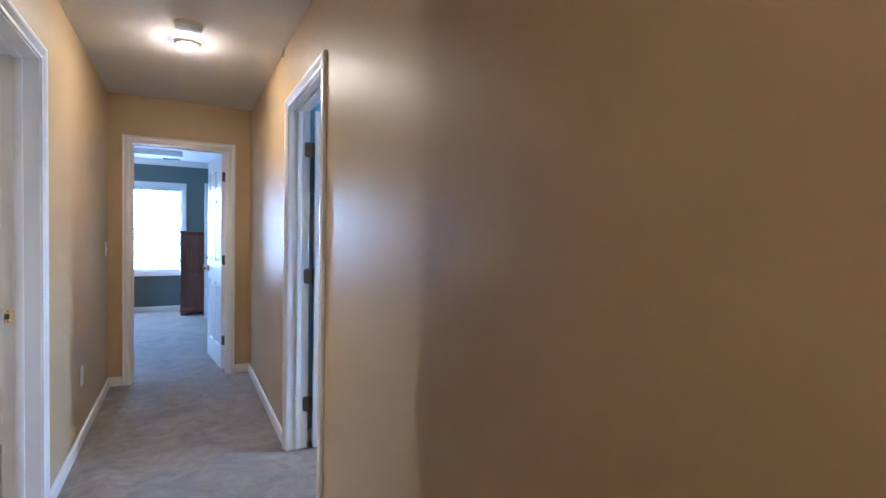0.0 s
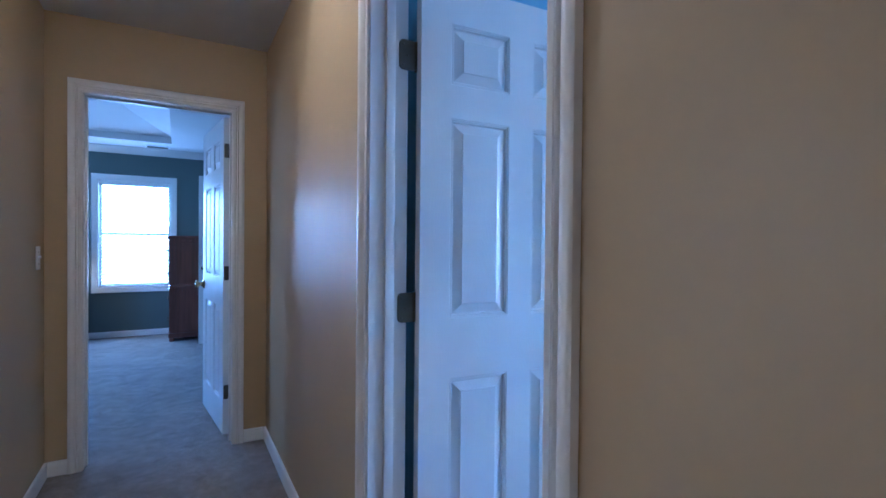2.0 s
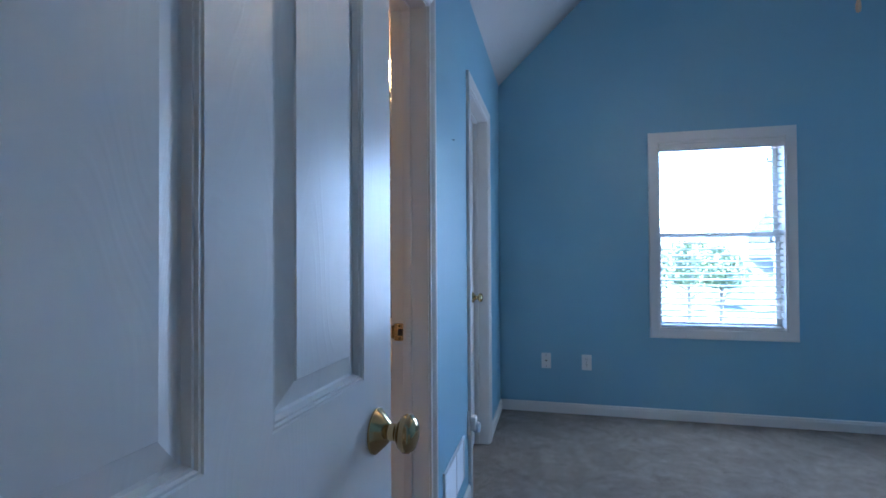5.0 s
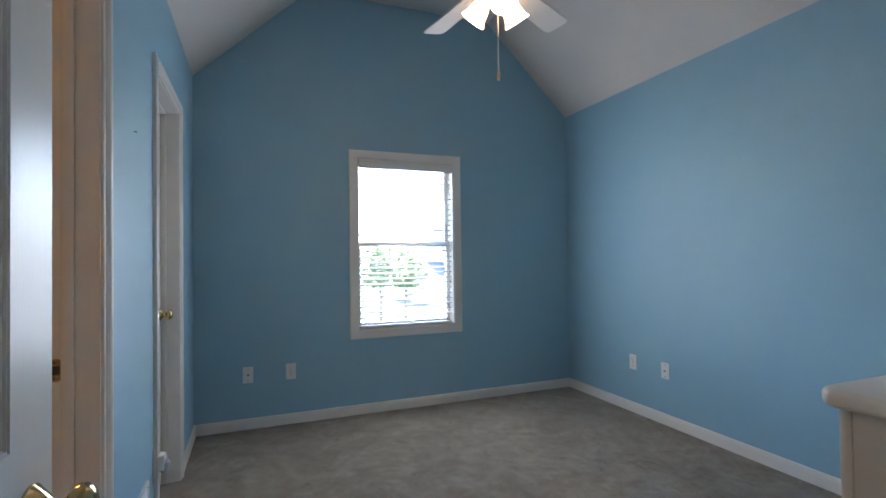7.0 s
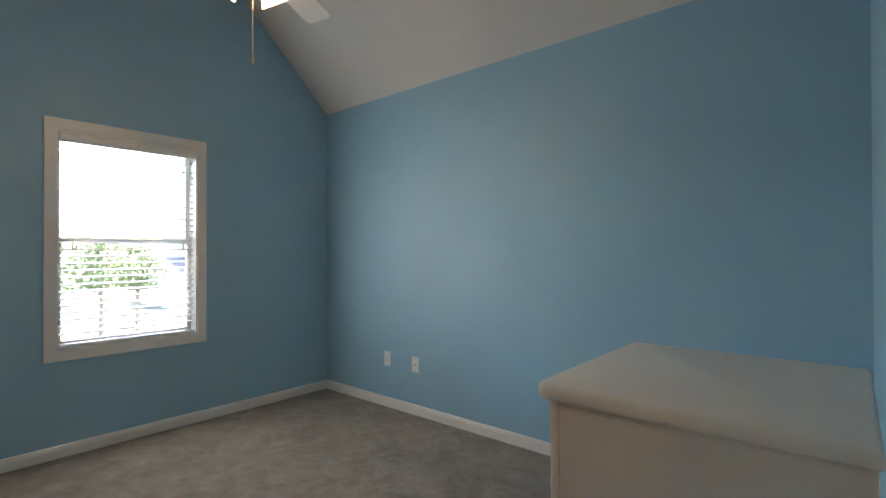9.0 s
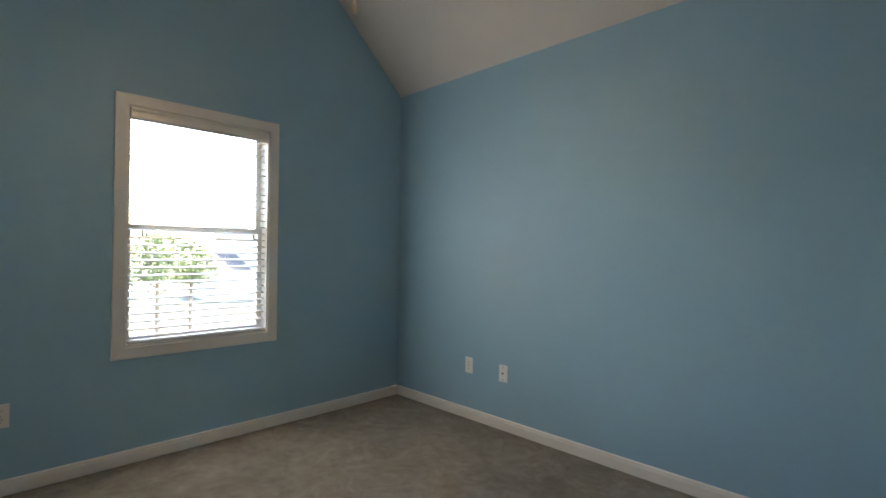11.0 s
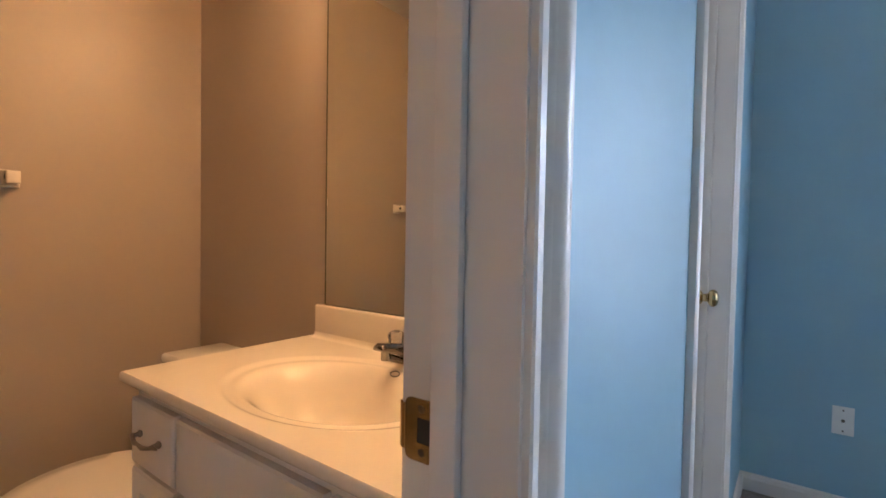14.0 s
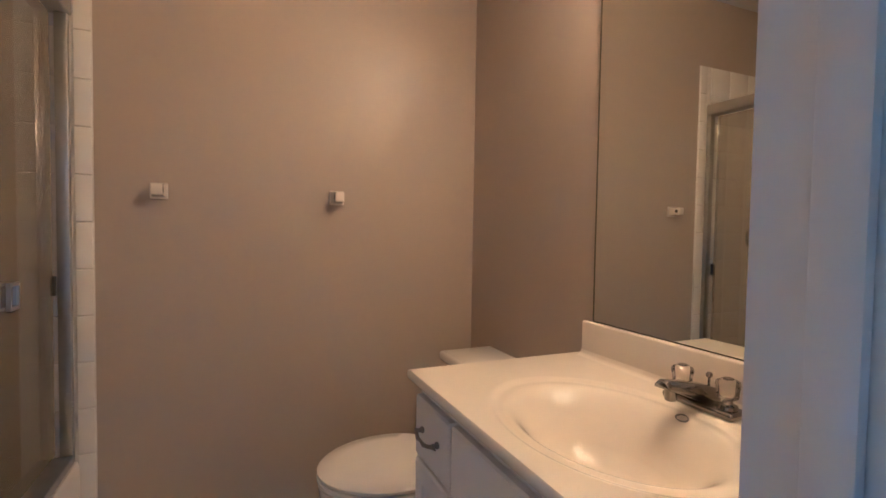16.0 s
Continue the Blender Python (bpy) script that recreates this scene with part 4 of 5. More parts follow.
# ---- bathroom ----
CULTURED = surface("cultured marble", (0.80, 0.73, 0.62), 0.09, 0.02, 3, 40, 0.0, rough_spread=0.02, spec=0.38)
PORCELAIN = surface("white porcelain", (0.82, 0.78, 0.72), 0.12, 0.02, 3, 40, 0.0, rough_spread=0.03, coat=0.4)
CABINET = surface("white cabinet paint", (0.76, 0.73, 0.70), 0.34, 0.03, 3, 70, 0.08)
PEWTER = surface("dark pewter", (0.30, 0.28, 0.26), 0.3, 0.12, 20, 90, 0.1, metal=1.0)
SATIN = surface("dark chrome", (0.26, 0.25, 0.24), 0.16, 0.08, 20, 90, 0.0, metal=1.0)
CX0, CX1, CY0, CY1, CZ = 2.866, TX1, TY0 + 0.003, 4.271, 0.794

top = thing("basin_counter", "cream cultured-marble vanity top with a moulded oval basin", "basin counter")
bm = bmesh.new()
BOX, BOY, BRX, BRY = 3.105, 3.835, 0.195, 0.268


def basin(x, y):
    r = math.sqrt(((x - BOX) / BRX) ** 2 + ((y - BOY) / BRY) ** 2)
    step = min(1.0, max(0.0, (1.05 - r) / 0.10))
    bowl = min(1.0, max(0.0, (0.90 - r) / 0.60))
    return -0.006 * step * step * (3 - 2 * step) - 0.125 * bowl * bowl * (3 - 2 * bowl)


corners = [math.atan2((y - BOY) / BRY, (x - BOX) / BRX) for x in (CX0, CX1) for y in (CY0, CY1)]
angles = sorted([2 * math.pi * (q + 0.37) / 120 - math.pi for q in range(120)] + corners)
levels = [0.02, 0.12, 0.25, 0.38, 0.50, 0.60, 0.68, 0.74, 0.79, 0.82, 0.84, 0.855, 0.87, 0.89, 0.91, 0.93, 0.95, 0.965, 0.98, 0.995, 1.01, 1.03, 1.06]
rings = [[bm.verts.new((BOX + BRX * r * math.cos(a), BOY + BRY * r * math.sin(a), CZ + basin(BOX + BRX * r * math.cos(a), BOY + BRY * r * math.sin(a)))) for a in angles] for r in levels]
edge = []
for a in angles:
    dx, dy = BRX * math.cos(a), BRY * math.sin(a)
    f = min(((CX1 - BOX) / dx if dx > 0 else (CX0 - BOX) / dx), ((CY1 - BOY) / dy if dy > 0 else (CY0 - BOY) / dy))
    edge.append(bm.verts.new((BOX + dx * f, BOY + dy * f, CZ)))
rings.append(edge)
for p, q in zip(rings, rings[1:]):
    for i in range(len(angles)):
        j = (i + 1) % len(angles)
        bm.faces.new((p[i], p[j], q[j], q[i]))
bm.faces.new(rings[0])
prev = edge
for inset, drop in ((-0.003, 0.004), (-0.004, 0.012), (-0.003, 0.020), (0.004, 0.027), (0.020, 0.028)):
    ring = []
    for v in edge:
        dx = (-1 if v.co.x < CX0 + 1e-4 else 0)
        dy = (1 if v.co.y > CY1 - 1e-4 else 0)
        ring.append(bm.verts.new((v.co.x - dx * inset, v.co.y - dy * inset, CZ - drop)))
    for a in range(len(edge)):
        b = (a + 1) % len(edge)
        bm.faces.new((prev[a], prev[b], ring[b], ring[a]))
    prev = ring
part("slab", bm, CULTURED, top, smooth=True)
bm = bmesh.new()
box(bm, TX1 - 0.021, TX1 - 0.001, CY0, CY1 - 0.022, CZ - 0.001, CZ + 0.098)
bevel(bm, 0.006, 3)
part("backsplash", bm, CULTURED, top, smooth=True)
bm = bmesh.new()
cove = [(0.0, 0.016), (0.002, 0.008), (0.006, 0.0035), (0.012, 0.001), (0.018, 0.0003)]
ends = [[bm.verts.new((TX1 - 0.0212 - u, y, CZ + v)) for u, v in cove] for y in (CY0, CY1 - 0.024)]
for i in range(len(cove) - 1):
    bm.faces.new((ends[0][i], ends[1][i], ends[1][i + 1], ends[0][i + 1]))
part("cove", bm, CULTURED, top, smooth=True)
bm = bmesh.new()
lathe(bm, [(0.0, 0.0), (0.022, 0.0), (0.026, 0.002), (0.021, 0.004), (0.0, 0.003)], 24, "z", (BOX, BOY, CZ - 0.1305))
part("drain", bm, CHROME, top, "chrome drain ring", True)
bm = bmesh.new()
ox, oy = 3.266, 3.811
slope = (basin(ox + 0.004, oy) - basin(ox - 0.004, oy)) / 0.008
ring = []
for r0 in (0.0115, 0.0145):
    for hgt in (0.0, 0.0022):
        ring.append([bm.verts.new((r0 * 0.62 * math.cos(a), r0 * math.sin(a), hgt)) for a in (2 * math.pi * q / 28 for q in range(28))])
for a, b in ((0, 1), (1, 3), (3, 2)):
    for q in range(28):
        bm.faces.new((ring[a][q], ring[a][(q + 1) % 28], ring[b][(q + 1) % 28], ring[b][q]))
part("overflow_ring", bm, PEWTER, top, "grey oval badge on the basin wall", True, pose(ox, oy, CZ + basin(ox, oy) + 0.0008, 0, -math.degrees(math.atan(slope)), 0))

vanity = thing("vanity_cabinet", "white painted vanity cabinet with raised panels and pewter pulls", "vanity cabinet")
FXV, VY0, VY1 = 2.895, TY0 + 0.004, 4.256
bm = bmesh.new()
box(bm, FXV + 0.02, TX1 - 0.002, VY1 - 0.018, VY1, 0.0, CZ - 0.029)
part("side_panel", bm, CABINET, vanity)
bm = bmesh.new()
box(bm, FXV + 0.02, TX1 - 0.002, VY0, VY0 + 0.016, 0.0, CZ - 0.029)
part("side_panel", bm, CABINET, vanity)
bm = bmesh.new()
box(bm, FXV + 0.06, FXV + 0.075, VY0 + 0.018, VY1 - 0.02, 0.0, 0.095)
part("toe_kick", bm, CABINET, vanity)
bm = bmesh.new()
box(bm, FXV, FXV + 0.02, VY0, VY1, 0.095, CZ - 0.029)
part("face_frame", bm, CABINET, vanity)


def raised_front(bm, y0, y1, z0, z1, x, proud=0.018, field=True):
    """A bevelled panel on the cabinet's face, standing proud towards -x."""
    rings = [(0.0, 0.0), (0.0, proud - 0.004), (0.005, proud)]
    if field and y1 - y0 > 0.13 and z1 - z0 > 0.2:
        rings += [(0.046, proud), (0.052, proud - 0.006), (0.060, proud - 0.006), (0.078, proud - 0.001)]
    prev = None
    for off, d in rings:
        now = [bm.verts.new((x - d, y, z)) for y, z in ((y0 + off, z0 + off), (y1 - off, z0 + off), (y1 - off, z1 - off), (y0 + off, z1 - off))]
        if prev:
            for q in range(4):
                bm.faces.new((prev[q], prev[(q + 1) % 4], now[(q + 1) % 4], now[q]))
        else:
            bm.faces.new(now)
        prev = now
    bm.faces.new(prev)


def pull_mesh(y, z, x):
    bm = bmesh.new()
    for s in (-1, 1):
        lathe(bm, [(0.0, 0.0), (0.007, 0.0), (0.0085, -0.004), (0.005, -0.008), (0.0045, -0.016)], 12, "x", (x, y + s * 0.045, z))
    tube(bm, [(x - 0.014, y - 0.062, z - 0.002), (x - 0.016, y - 0.050, z), (x - 0.020, y - 0.036, z - 0.004), (x - 0.024, y - 0.018, z - 0.007), (x - 0.025, y, z - 0.004), (x - 0.024, y + 0.018, z - 0.007), (x - 0.020, y + 0.036, z - 0.004), (x - 0.016, y + 0.050, z), (x - 0.014, y + 0.062, z - 0.002)], [0.002, 0.005, 0.0045, 0.005, 0.0035, 0.005, 0.0045, 0.005, 0.002], 10)
    return bm


fronts = [("drawer", 4.052, 4.250, 0.592, 0.738, True), ("drawer", 4.052, 4.250, 0.340, 0.582, True), ("drawer", 4.052, 4.250, 0.110, 0.330, True), ("false_front", 3.596, 4.040, 0.592, 0.738, False), ("cabinet_door", 3.822, 4.040, 0.110, 0.582, False), ("cabinet_door", 3.596, 3.814, 0.110, 0.582, False), ("drawer", 3.392, 3.584, 0.615, 0.738, True), ("cabinet_door", 3.392, 3.584, 0.110, 0.600, False)]
for name, y0, y1, z0, z1, has in fronts:
    bm = bmesh.new()
    raised_front(bm, y0, y1, z0, z1, FXV)
    f = part(name, bm, CABINET, vanity)
    if has:
        part("pull", pull_mesh((y0 + y1) / 2, (z0 + z1) / 2 + 0.005, FXV - 0.018), PEWTER, f, "curved dark pewter pull", True)
    elif name == "cabinet_door":
        bm = bmesh.new()
        for zz in (z0 + 0.08, z1 - 0.08):
            lathe(bm, [(0.0, -0.02), (0.004, -0.02), (0.004, 0.02), (0.0, 0.02)], 8, "z", (FXV - 0.004, y1 + 0.003, zz))
        part("hinge", bm, PEWTER, f, smooth=True)

# faucet
faucet = thing("faucet", "dark chrome basin faucet with two clear handles", "faucet", at=pose(3.335, 3.82, CZ))
bm = bmesh.new()
box(bm, -0.028, 0.026, -0.080, 0.080, 0.0, 0.016)
bevel(bm, 0.007, 3)
part("base", bm, SATIN, faucet, smooth=True)
bm = bmesh.new()
sec = [(0.022, 0.010, 0.024, 0.040), (-0.005, 0.012, 0.023, 0.048), (-0.04, 0.024, 0.021, 0.056), (-0.08, 0.040, 0.019, 0.064), (-0.110, 0.050, 0.018, 0.068), (-0.118, 0.052, 0.017, 0.064)]
rings = [[bm.verts.new(p) for p in ((x, -w, lo), (x, w, lo), (x, w * 0.9, (lo + hi) / 2), (x, w * 0.55, hi), (x, -w * 0.55, hi), (x, -w * 0.9, (lo + hi) / 2))] for x, lo, w, hi in sec]
for a, b in zip(rings, rings[1:]):
    for q in range(6):
        bm.faces.new((a[q], a[(q + 1) % 6], b[(q + 1) % 6], b[q]))
bm.faces.new(rings[0]), bm.faces.new(rings[-1])
bevel(bm, 0.002, 2)
part("spout", bm, SATIN, faucet, smooth=True)
bm = bmesh.new()
lathe(bm, [(0.0, 0.026), (0.010, 0.026), (0.0115, 0.030), (0.0115, 0.050), (0.0, 0.050)], 16, "z", (-0.092, 0, 0))
part("aerator", bm, SATIN, faucet, smooth=True)
ACRYLIC = pane_glass("clear acrylic", (0.97, 0.95, 0.94), 0.02, 0.08, (0.85, 0.80, 0.76))
for s in (-1, 1):
    bm = bmesh.new()
    lathe(bm, [(0.0, 0.014), (0.020, 0.014), (0.018, 0.022), (0.010, 0.026), (0.009, 0.034), (0.0, 0.034)], 18, "z", (0, s * 0.051, 0))
    v = part("valve", bm, SATIN, faucet, smooth=True)
    bm = bmesh.new()
    lathe(bm, [(0.0, 0.033), (0.013, 0.033), (0.020, 0.038), (0.021, 0.052), (0.023, 0.060), (0.021, 0.068), (0.014, 0.072), (0.0, 0.072)], 9, "z", (0, s * 0.051, 0))
    part("handle", bm, ACRYLIC, v, "clear faceted acrylic handle")
    bm = bmesh.new()
    lathe(bm, [(0.0, 0.0722), (0.009, 0.0722), (0.009, 0.0745), (0.0, 0.0745)], 14, "z", (0, s * 0.051, 0))
    part("cap", bm, SATIN, v, smooth=True)
bm = bmesh.new()
tube(bm, [(0.014, 0, 0.012), (0.014, 0, 0.062)], 0.0025, 8)
lathe(bm, [(0.0, 0.060), (0.006, 0.061), (0.007, 0.066), (0.004, 0.070), (0.0, 0.070)], 12, "z", (0.014, 0, 0))
part("lift_rod", bm, SATIN, faucet, smooth=True)

# mirror
m_, n_, k_, p_ = material("silvered mirror")
p_.inputs["Base Color"].default_value = (0.78, 0.79, 0.75, 1)
p_.inputs["Metallic"].default_value, p_.inputs["Roughness"].default_value = 1.0, 0.012
MIRROR = m_
mirror = thing("wall_mirror", "large frameless mirror on the wall above the vanity", "mirror")
bm = bmesh.new()
box(bm, TX1 - 0.006, TX1 - 0.001, CY0 + 0.03, 4.216, CZ + 0.101, 1.925)
part("mirror_glass", bm, MIRROR, mirror)
bm = bmesh.new()
box(bm, TX1 - 0.0075, TX1 - 0.001, 4.2162, 4.2185, CZ + 0.101, 1.925)
box(bm, TX1 - 0.0075, TX1 - 0.001, CY0 + 0.03, 4.216, CZ + 0.0988, CZ + 0.1008)
part("edge_channel", bm, AGED, mirror, "thin dark mirror edge")

# vanity light
strip = thing("vanity_light", "chrome strip light with lit globe bulbs above the mirror", "wall light", at=pose(TX1, 3.79, 2.025))
bm = bmesh.new()
box(bm, -0.055, -0.001, -0.33, 0.33, -0.055, 0.055)
bevel(bm, 0.004, 2)
part("backplate", bm, CHROME, strip, smooth=True)
bm = bmesh.new()
box(bm, -0.060, -0.001, -0.334, 0.334, -0.075, -0.0555)
bevel(bm, 0.003, 2)
part("lower_rail", bm, AGED, strip, "dark bronze lower rail", True)
GLOBE = glowing("lit globe bulb", AMBER, BULB_BATH)
for y in (-0.254, -0.127, 0.0, 0.127, 0.254):
    bm = bmesh.new()
    lathe(bm, [(0.0, -0.054), (0.024, -0.054), (0.026, -0.060), (0.020, -0.070), (0.018, -0.085), (0.0, -0.085)], 20, "x", (0, y, 0.0))
    sock = part("socket", bm, AGED, strip, smooth=True)
    bm = bmesh.new()
    bmesh.ops.create_uvsphere(bm, u_segments=24, v_segments=16, radius=0.046, matrix=Matrix.Translation((-0.122, y, 0.0)))
    part("bulb", bm, GLOBE, sock, "glowing globe bulb", True)

# toilet
toilet = thing("toilet", "white porcelain toilet with a closed lid", "toilet", at=pose(0, 4.575, 0))


def oval_stack(bm, levels, sides=40):
    """Stacked ovals: (centre x, half length, half width, z, front sharpness)."""
    rings = []
    for cx, a, b, z in levels:
        ring = []
        for q in range(sides):
            t = 2 * math.pi * q / sides
            c, s = math.cos(t), math.sin(t)
            back = 0.82 if c > 0 else 1.0
            ring.append(bm.verts.new((cx + a * c * back, b * s * (1.0 if c < 0 else 1.0 + 0.0), z)))
        rings.append(ring)
    for a, b in zip(rings, rings[1:]):
        for q in range(sides):
            bm.faces.new((a[q], a[(q + 1) % sides], b[(q + 1) % sides], b[q]))
    bm.faces.new(rings[0][::-1]), bm.faces.new(rings[-1])


bm = bmesh.new()
oval_stack(bm, [(2.99, 0.20, 0.105, 0.004), (2.99, 0.20, 0.105, 0.03), (2.99, 0.17, 0.09, 0.10), (2.98, 0.17, 0.10, 0.20), (2.95, 0.21, 0.15, 0.29), (2.93, 0.235, 0.178, 0.345), (2.93, 0.238, 0.182, 0.378), (2.93, 0.225, 0.172, 0.384)])
box(bm, 3.02, 3.37, -0.10, 0.10, 0.15, 0.36)
part("bowl", bm, PORCELAIN, toilet, smooth=True)
bm = bmesh.new()
oval_stack(bm, [(2.93, 0.236, 0.184, 0.386), (2.93, 0.242, 0.190, 0.390), (2.93, 0.242, 0.190, 0.398), (2.93, 0.238, 0.186, 0.402)])
part("seat", bm, PORCELAIN, toilet, smooth=True)
bm = bmesh.new()
oval_stack(bm, [(2.93, 0.234, 0.182, 0.405), (2.93, 0.241, 0.189, 0.409), (2.93, 0.241, 0.189, 0.416), (2.93, 0.232, 0.181, 0.423), (2.93, 0.18, 0.13, 0.426)])
part("lid", bm, PORCELAIN, toilet, smooth=True)
for y in (-0.075, 0.075):
    bm = bmesh.new()
    box(bm, 3.115, 3.150, y - 0.02, y + 0.02, 0.384, 0.420)
    bevel(bm, 0.006, 2)
    part("lid_hinge", bm, PORCELAIN, toilet, smooth=True)
bm = bmesh.new()
box(bm, 3.185, 3.385, -0.205, 0.205, 0.36, 0.655)
bevel(bm, 0.025, 4)
part("tank", bm, PORCELAIN, toilet, smooth=True)
bm = bmesh.new()
box(bm, 3.165, 3.392, -0.220, 0.220, 0.656, 0.694)
bevel(bm, 0.014, 4)
part("tank_lid", bm, PORCELAIN, toilet, smooth=True)
bm = bmesh.new()
tube(bm, [(3.184, 0.15, 0.60), (3.168, 0.15, 0.60), (3.164, 0.12, 0.597), (3.163, 0.08, 0.592)], [0.008, 0.007, 0.006, 0.005], 10)
part("flush_lever", bm, CHROME, toilet, "chrome flush lever", True)

# towel bar posts, their bar missing
CERAMIC = surface("almond ceramic", (0.74, 0.67, 0.58), 0.2, 0.03, 5, 50, 0.0)
for x, turn in ((2.235, 1), (2.818, -1)):
    post = thing("towel_bar_post", "white ceramic towel-bar post, its bar missing", "towel holder", "towel bar posts", at=pose(x, TY1, 1.258))
    bm = bmesh.new()
    box(bm, -0.027, 0.027, -0.012, 0.0, -0.027, 0.027)
    bevel(bm, 0.005, 3)
    part("base", bm, CERAMIC, post, smooth=True)
    bm = bmesh.new()
    prof = [(0.023, -0.011, 0.023), (0.0165, -0.026, 0.0190), (0.0155, -0.044, 0.0180), (0.0175, -0.063, 0.0195), (0.0158, -0.070, 0.0175)]
    rr = [[bm.verts.new((sx * w, y, sz * hh + 0.002)) for sx, sz in ((-1, -1), (1, -1), (1, 1), (-1, 1))] for w, y, hh in prof]
    for a, b in zip(rr, rr[1:]):
        for q in range(4):
            bm.faces.new((a[q], a[(q + 1) % 4], b[(q + 1) % 4], b[q]))
    bm.faces.new(rr[0]), bm.faces.new(rr[-1])
    bevel(bm, 0.003, 2)
    arm = part("arm", bm, CERAMIC, post, smooth=True)
    bm = bmesh.new()
    lathe(bm, [(0.0, 0.0157 * turn), (0.0085, 0.0157 * turn), (0.0085, 0.0178 * turn), (0.0, 0.0178 * turn)], 16, "x", (0, -0.052, 0.002))
    part("bar_socket", bm, DARK, arm)

# ---- tub and shower ----
SX = 1.990
tub = thing("bathtub", "white bathtub in a tiled alcove behind sliding doors", "bathtub")
bm = bmesh.new()
outer = [(BX0 + 0.002, TY0 + 0.002), (SX + 0.02, TY0 + 0.002), (SX + 0.02, TY1 - 0.002), (BX0 + 0.002, TY1 - 0.002)]
prev = [bm.verts.new((x, y, 0.007)) for x, y in outer]
for off, z in ((0.0, 0.37), (0.006, 0.39), (0.02, 0.395), (0.075, 0.395), (0.09, 0.38), (0.12, 0.20), (0.17, 0.10), (0.22, 0.08)):
    now = [bm.verts.new((x + (off if i in (0, 3) else -off), y + (off if i in (0, 1) else -off), z)) for i, (x, y) in enumerate(outer)]
    for q in range(4):
        bm.faces.new((prev[q], prev[(q + 1) % 4], now[(q + 1) % 4], now[q]))
    prev = now
bm.faces.new(prev)
part("basin", bm, PORCELAIN, tub, smooth=True)

TILE = surface("cream glazed tile", (0.74, 0.70, 0.63), 0.18, 0.04, 3, 40, 0.0)
GROUT = surface("pale grout", (0.71, 0.67, 0.60), 0.9, 0.06, 20, 120, 0.2)
PITCH = 0.1482
TTOP = 2.040
bm = bmesh.new()
box(bm, -0.073, 0.073, -0.006, 0.0, -0.073, 0.073)
bevel(bm, 0.0022, 2)
tile_mesh = finish(bm, "tile", TILE, True)
bm = bmesh.new()
box(bm, -0.024, 0.024, -0.007, 0.0, -0.073, 0.073)
bevel(bm, 0.0035, 3)
edge_mesh = finish(bm, "edge_tile", TILE, True)


def tiled(name, origin, turn, columns, rows, label):
    ob = tagged(new(name), label, "tiles", kind="structure")
    ob.matrix_basis = pose(*origin, 0, 0, turn)
    bm = bmesh.new()
    box(bm, 0, columns * PITCH, -0.0032, -0.0008, 0, rows * PITCH)
    part("grout", bm, GROUT, ob)
    for c in range(columns):
        for r in range(rows):
            o = new("tile", tile_mesh)
            o.matrix_basis = pose((c + 0.5) * PITCH, -0.002, (r + 0.5) * PITCH, random.uniform(-0.25, 0.25), 0, random.uniform(-0.25, 0.25))
            o.parent = ob
    return ob


Z0 = TTOP - 11 * PITCH
tn = tiled("tile_wall_north", (BX0 + 0.008, TY1, Z0), 0, 5, 11, "cream square wall tiles at the shower's end")
bm = bmesh.new()
box(bm, 0.742, 0.824, -0.0032, -0.0008, -0.30, 11 * PITCH)
part("grout", bm, GROUT, tn)
for r in range(-2, 11):
    o = new("edge_tile", edge_mesh)
    o.matrix_basis, o.parent = pose(0.798, -0.002, (r + 0.5) * PITCH), tn
tiled("tile_wall_west", (BX0, TY0 + 0.002, Z0), 90, 10, 11, "cream square wall tiles along the tub")

shower = thing("shower_door", "sliding glass shower doors in a chrome frame on the tub", "shower door")
ALU = surface("worn chrome", (0.52, 0.50, 0.46), 0.34, 0.06, 6, 80, 0.05, metal=1.0)
bm = bmesh.new()
box(bm, SX - 0.024, SX + 0.010, TY1 - 0.034, TY1 - 0.0095, 0.397, 1.835)
bevel(bm, 0.004, 2)
part("side_channel", bm, ALU, shower, smooth=True)
bm = bmesh.new()
box(bm, SX - 0.045, SX + 0.012, TY0 + 0.002, TY0 + 0.030, 0.397, 1.835)
bevel(bm, 0.004, 2)
part("side_channel", bm, ALU, shower, smooth=True)
bm = bmesh.new()
box(bm, SX - 0.050, SX + 0.016, TY0 + 0.001, TY1 - 0.010, 1.780, 1.835)
bevel(bm, 0.006, 3)
part("header_rail", bm, ALU, shower, "chrome header rail", True)
bm = bmesh.new()
box(bm, SX - 0.050, SX + 0.016, TY0 + 0.03, TY1 - 0.041, 0.397, 0.425)
bevel(bm, 0.005, 2)
part("bottom_track", bm, ALU, shower, smooth=True)
SGLASS = pane_glass("tinted shower glass", (0.90, 0.88, 0.82), 0.04, 0.30, (0.55, 0.48, 0.38))
for y0, y1, x in ((4.12, 4.945, SX - 0.034), (3.40, 4.20, SX - 0.006)):
    bm = bmesh.new()
    box(bm, x - 0.003, x + 0.003, y0 + 0.010, y1 - 0.010, 0.435, 1.772)
    panel = part("glass_panel", bm, SGLASS, shower, "tinted glass sliding panel")
    panel.visible_shadow = False
    for e in (y0, y1 - 0.010):
        bm = bmesh.new()
        box(bm, x - 0.0034, x + 0.0034, e, e + 0.010, 0.435, 1.772)
        part("edge_strip", bm, SGLASS, panel, "polished glass edge")
bm = bmesh.new()
for b in ((-0.028, 0.028, 0.026, 0.034), (-0.028, 0.028, -0.034, -0.026), (-0.028, -0.021, -0.026, 0.026), (0.021, 0.028, -0.026, 0.026)):
    box(bm, 0.003, 0.012, b[0], b[1], b[2], b[3])
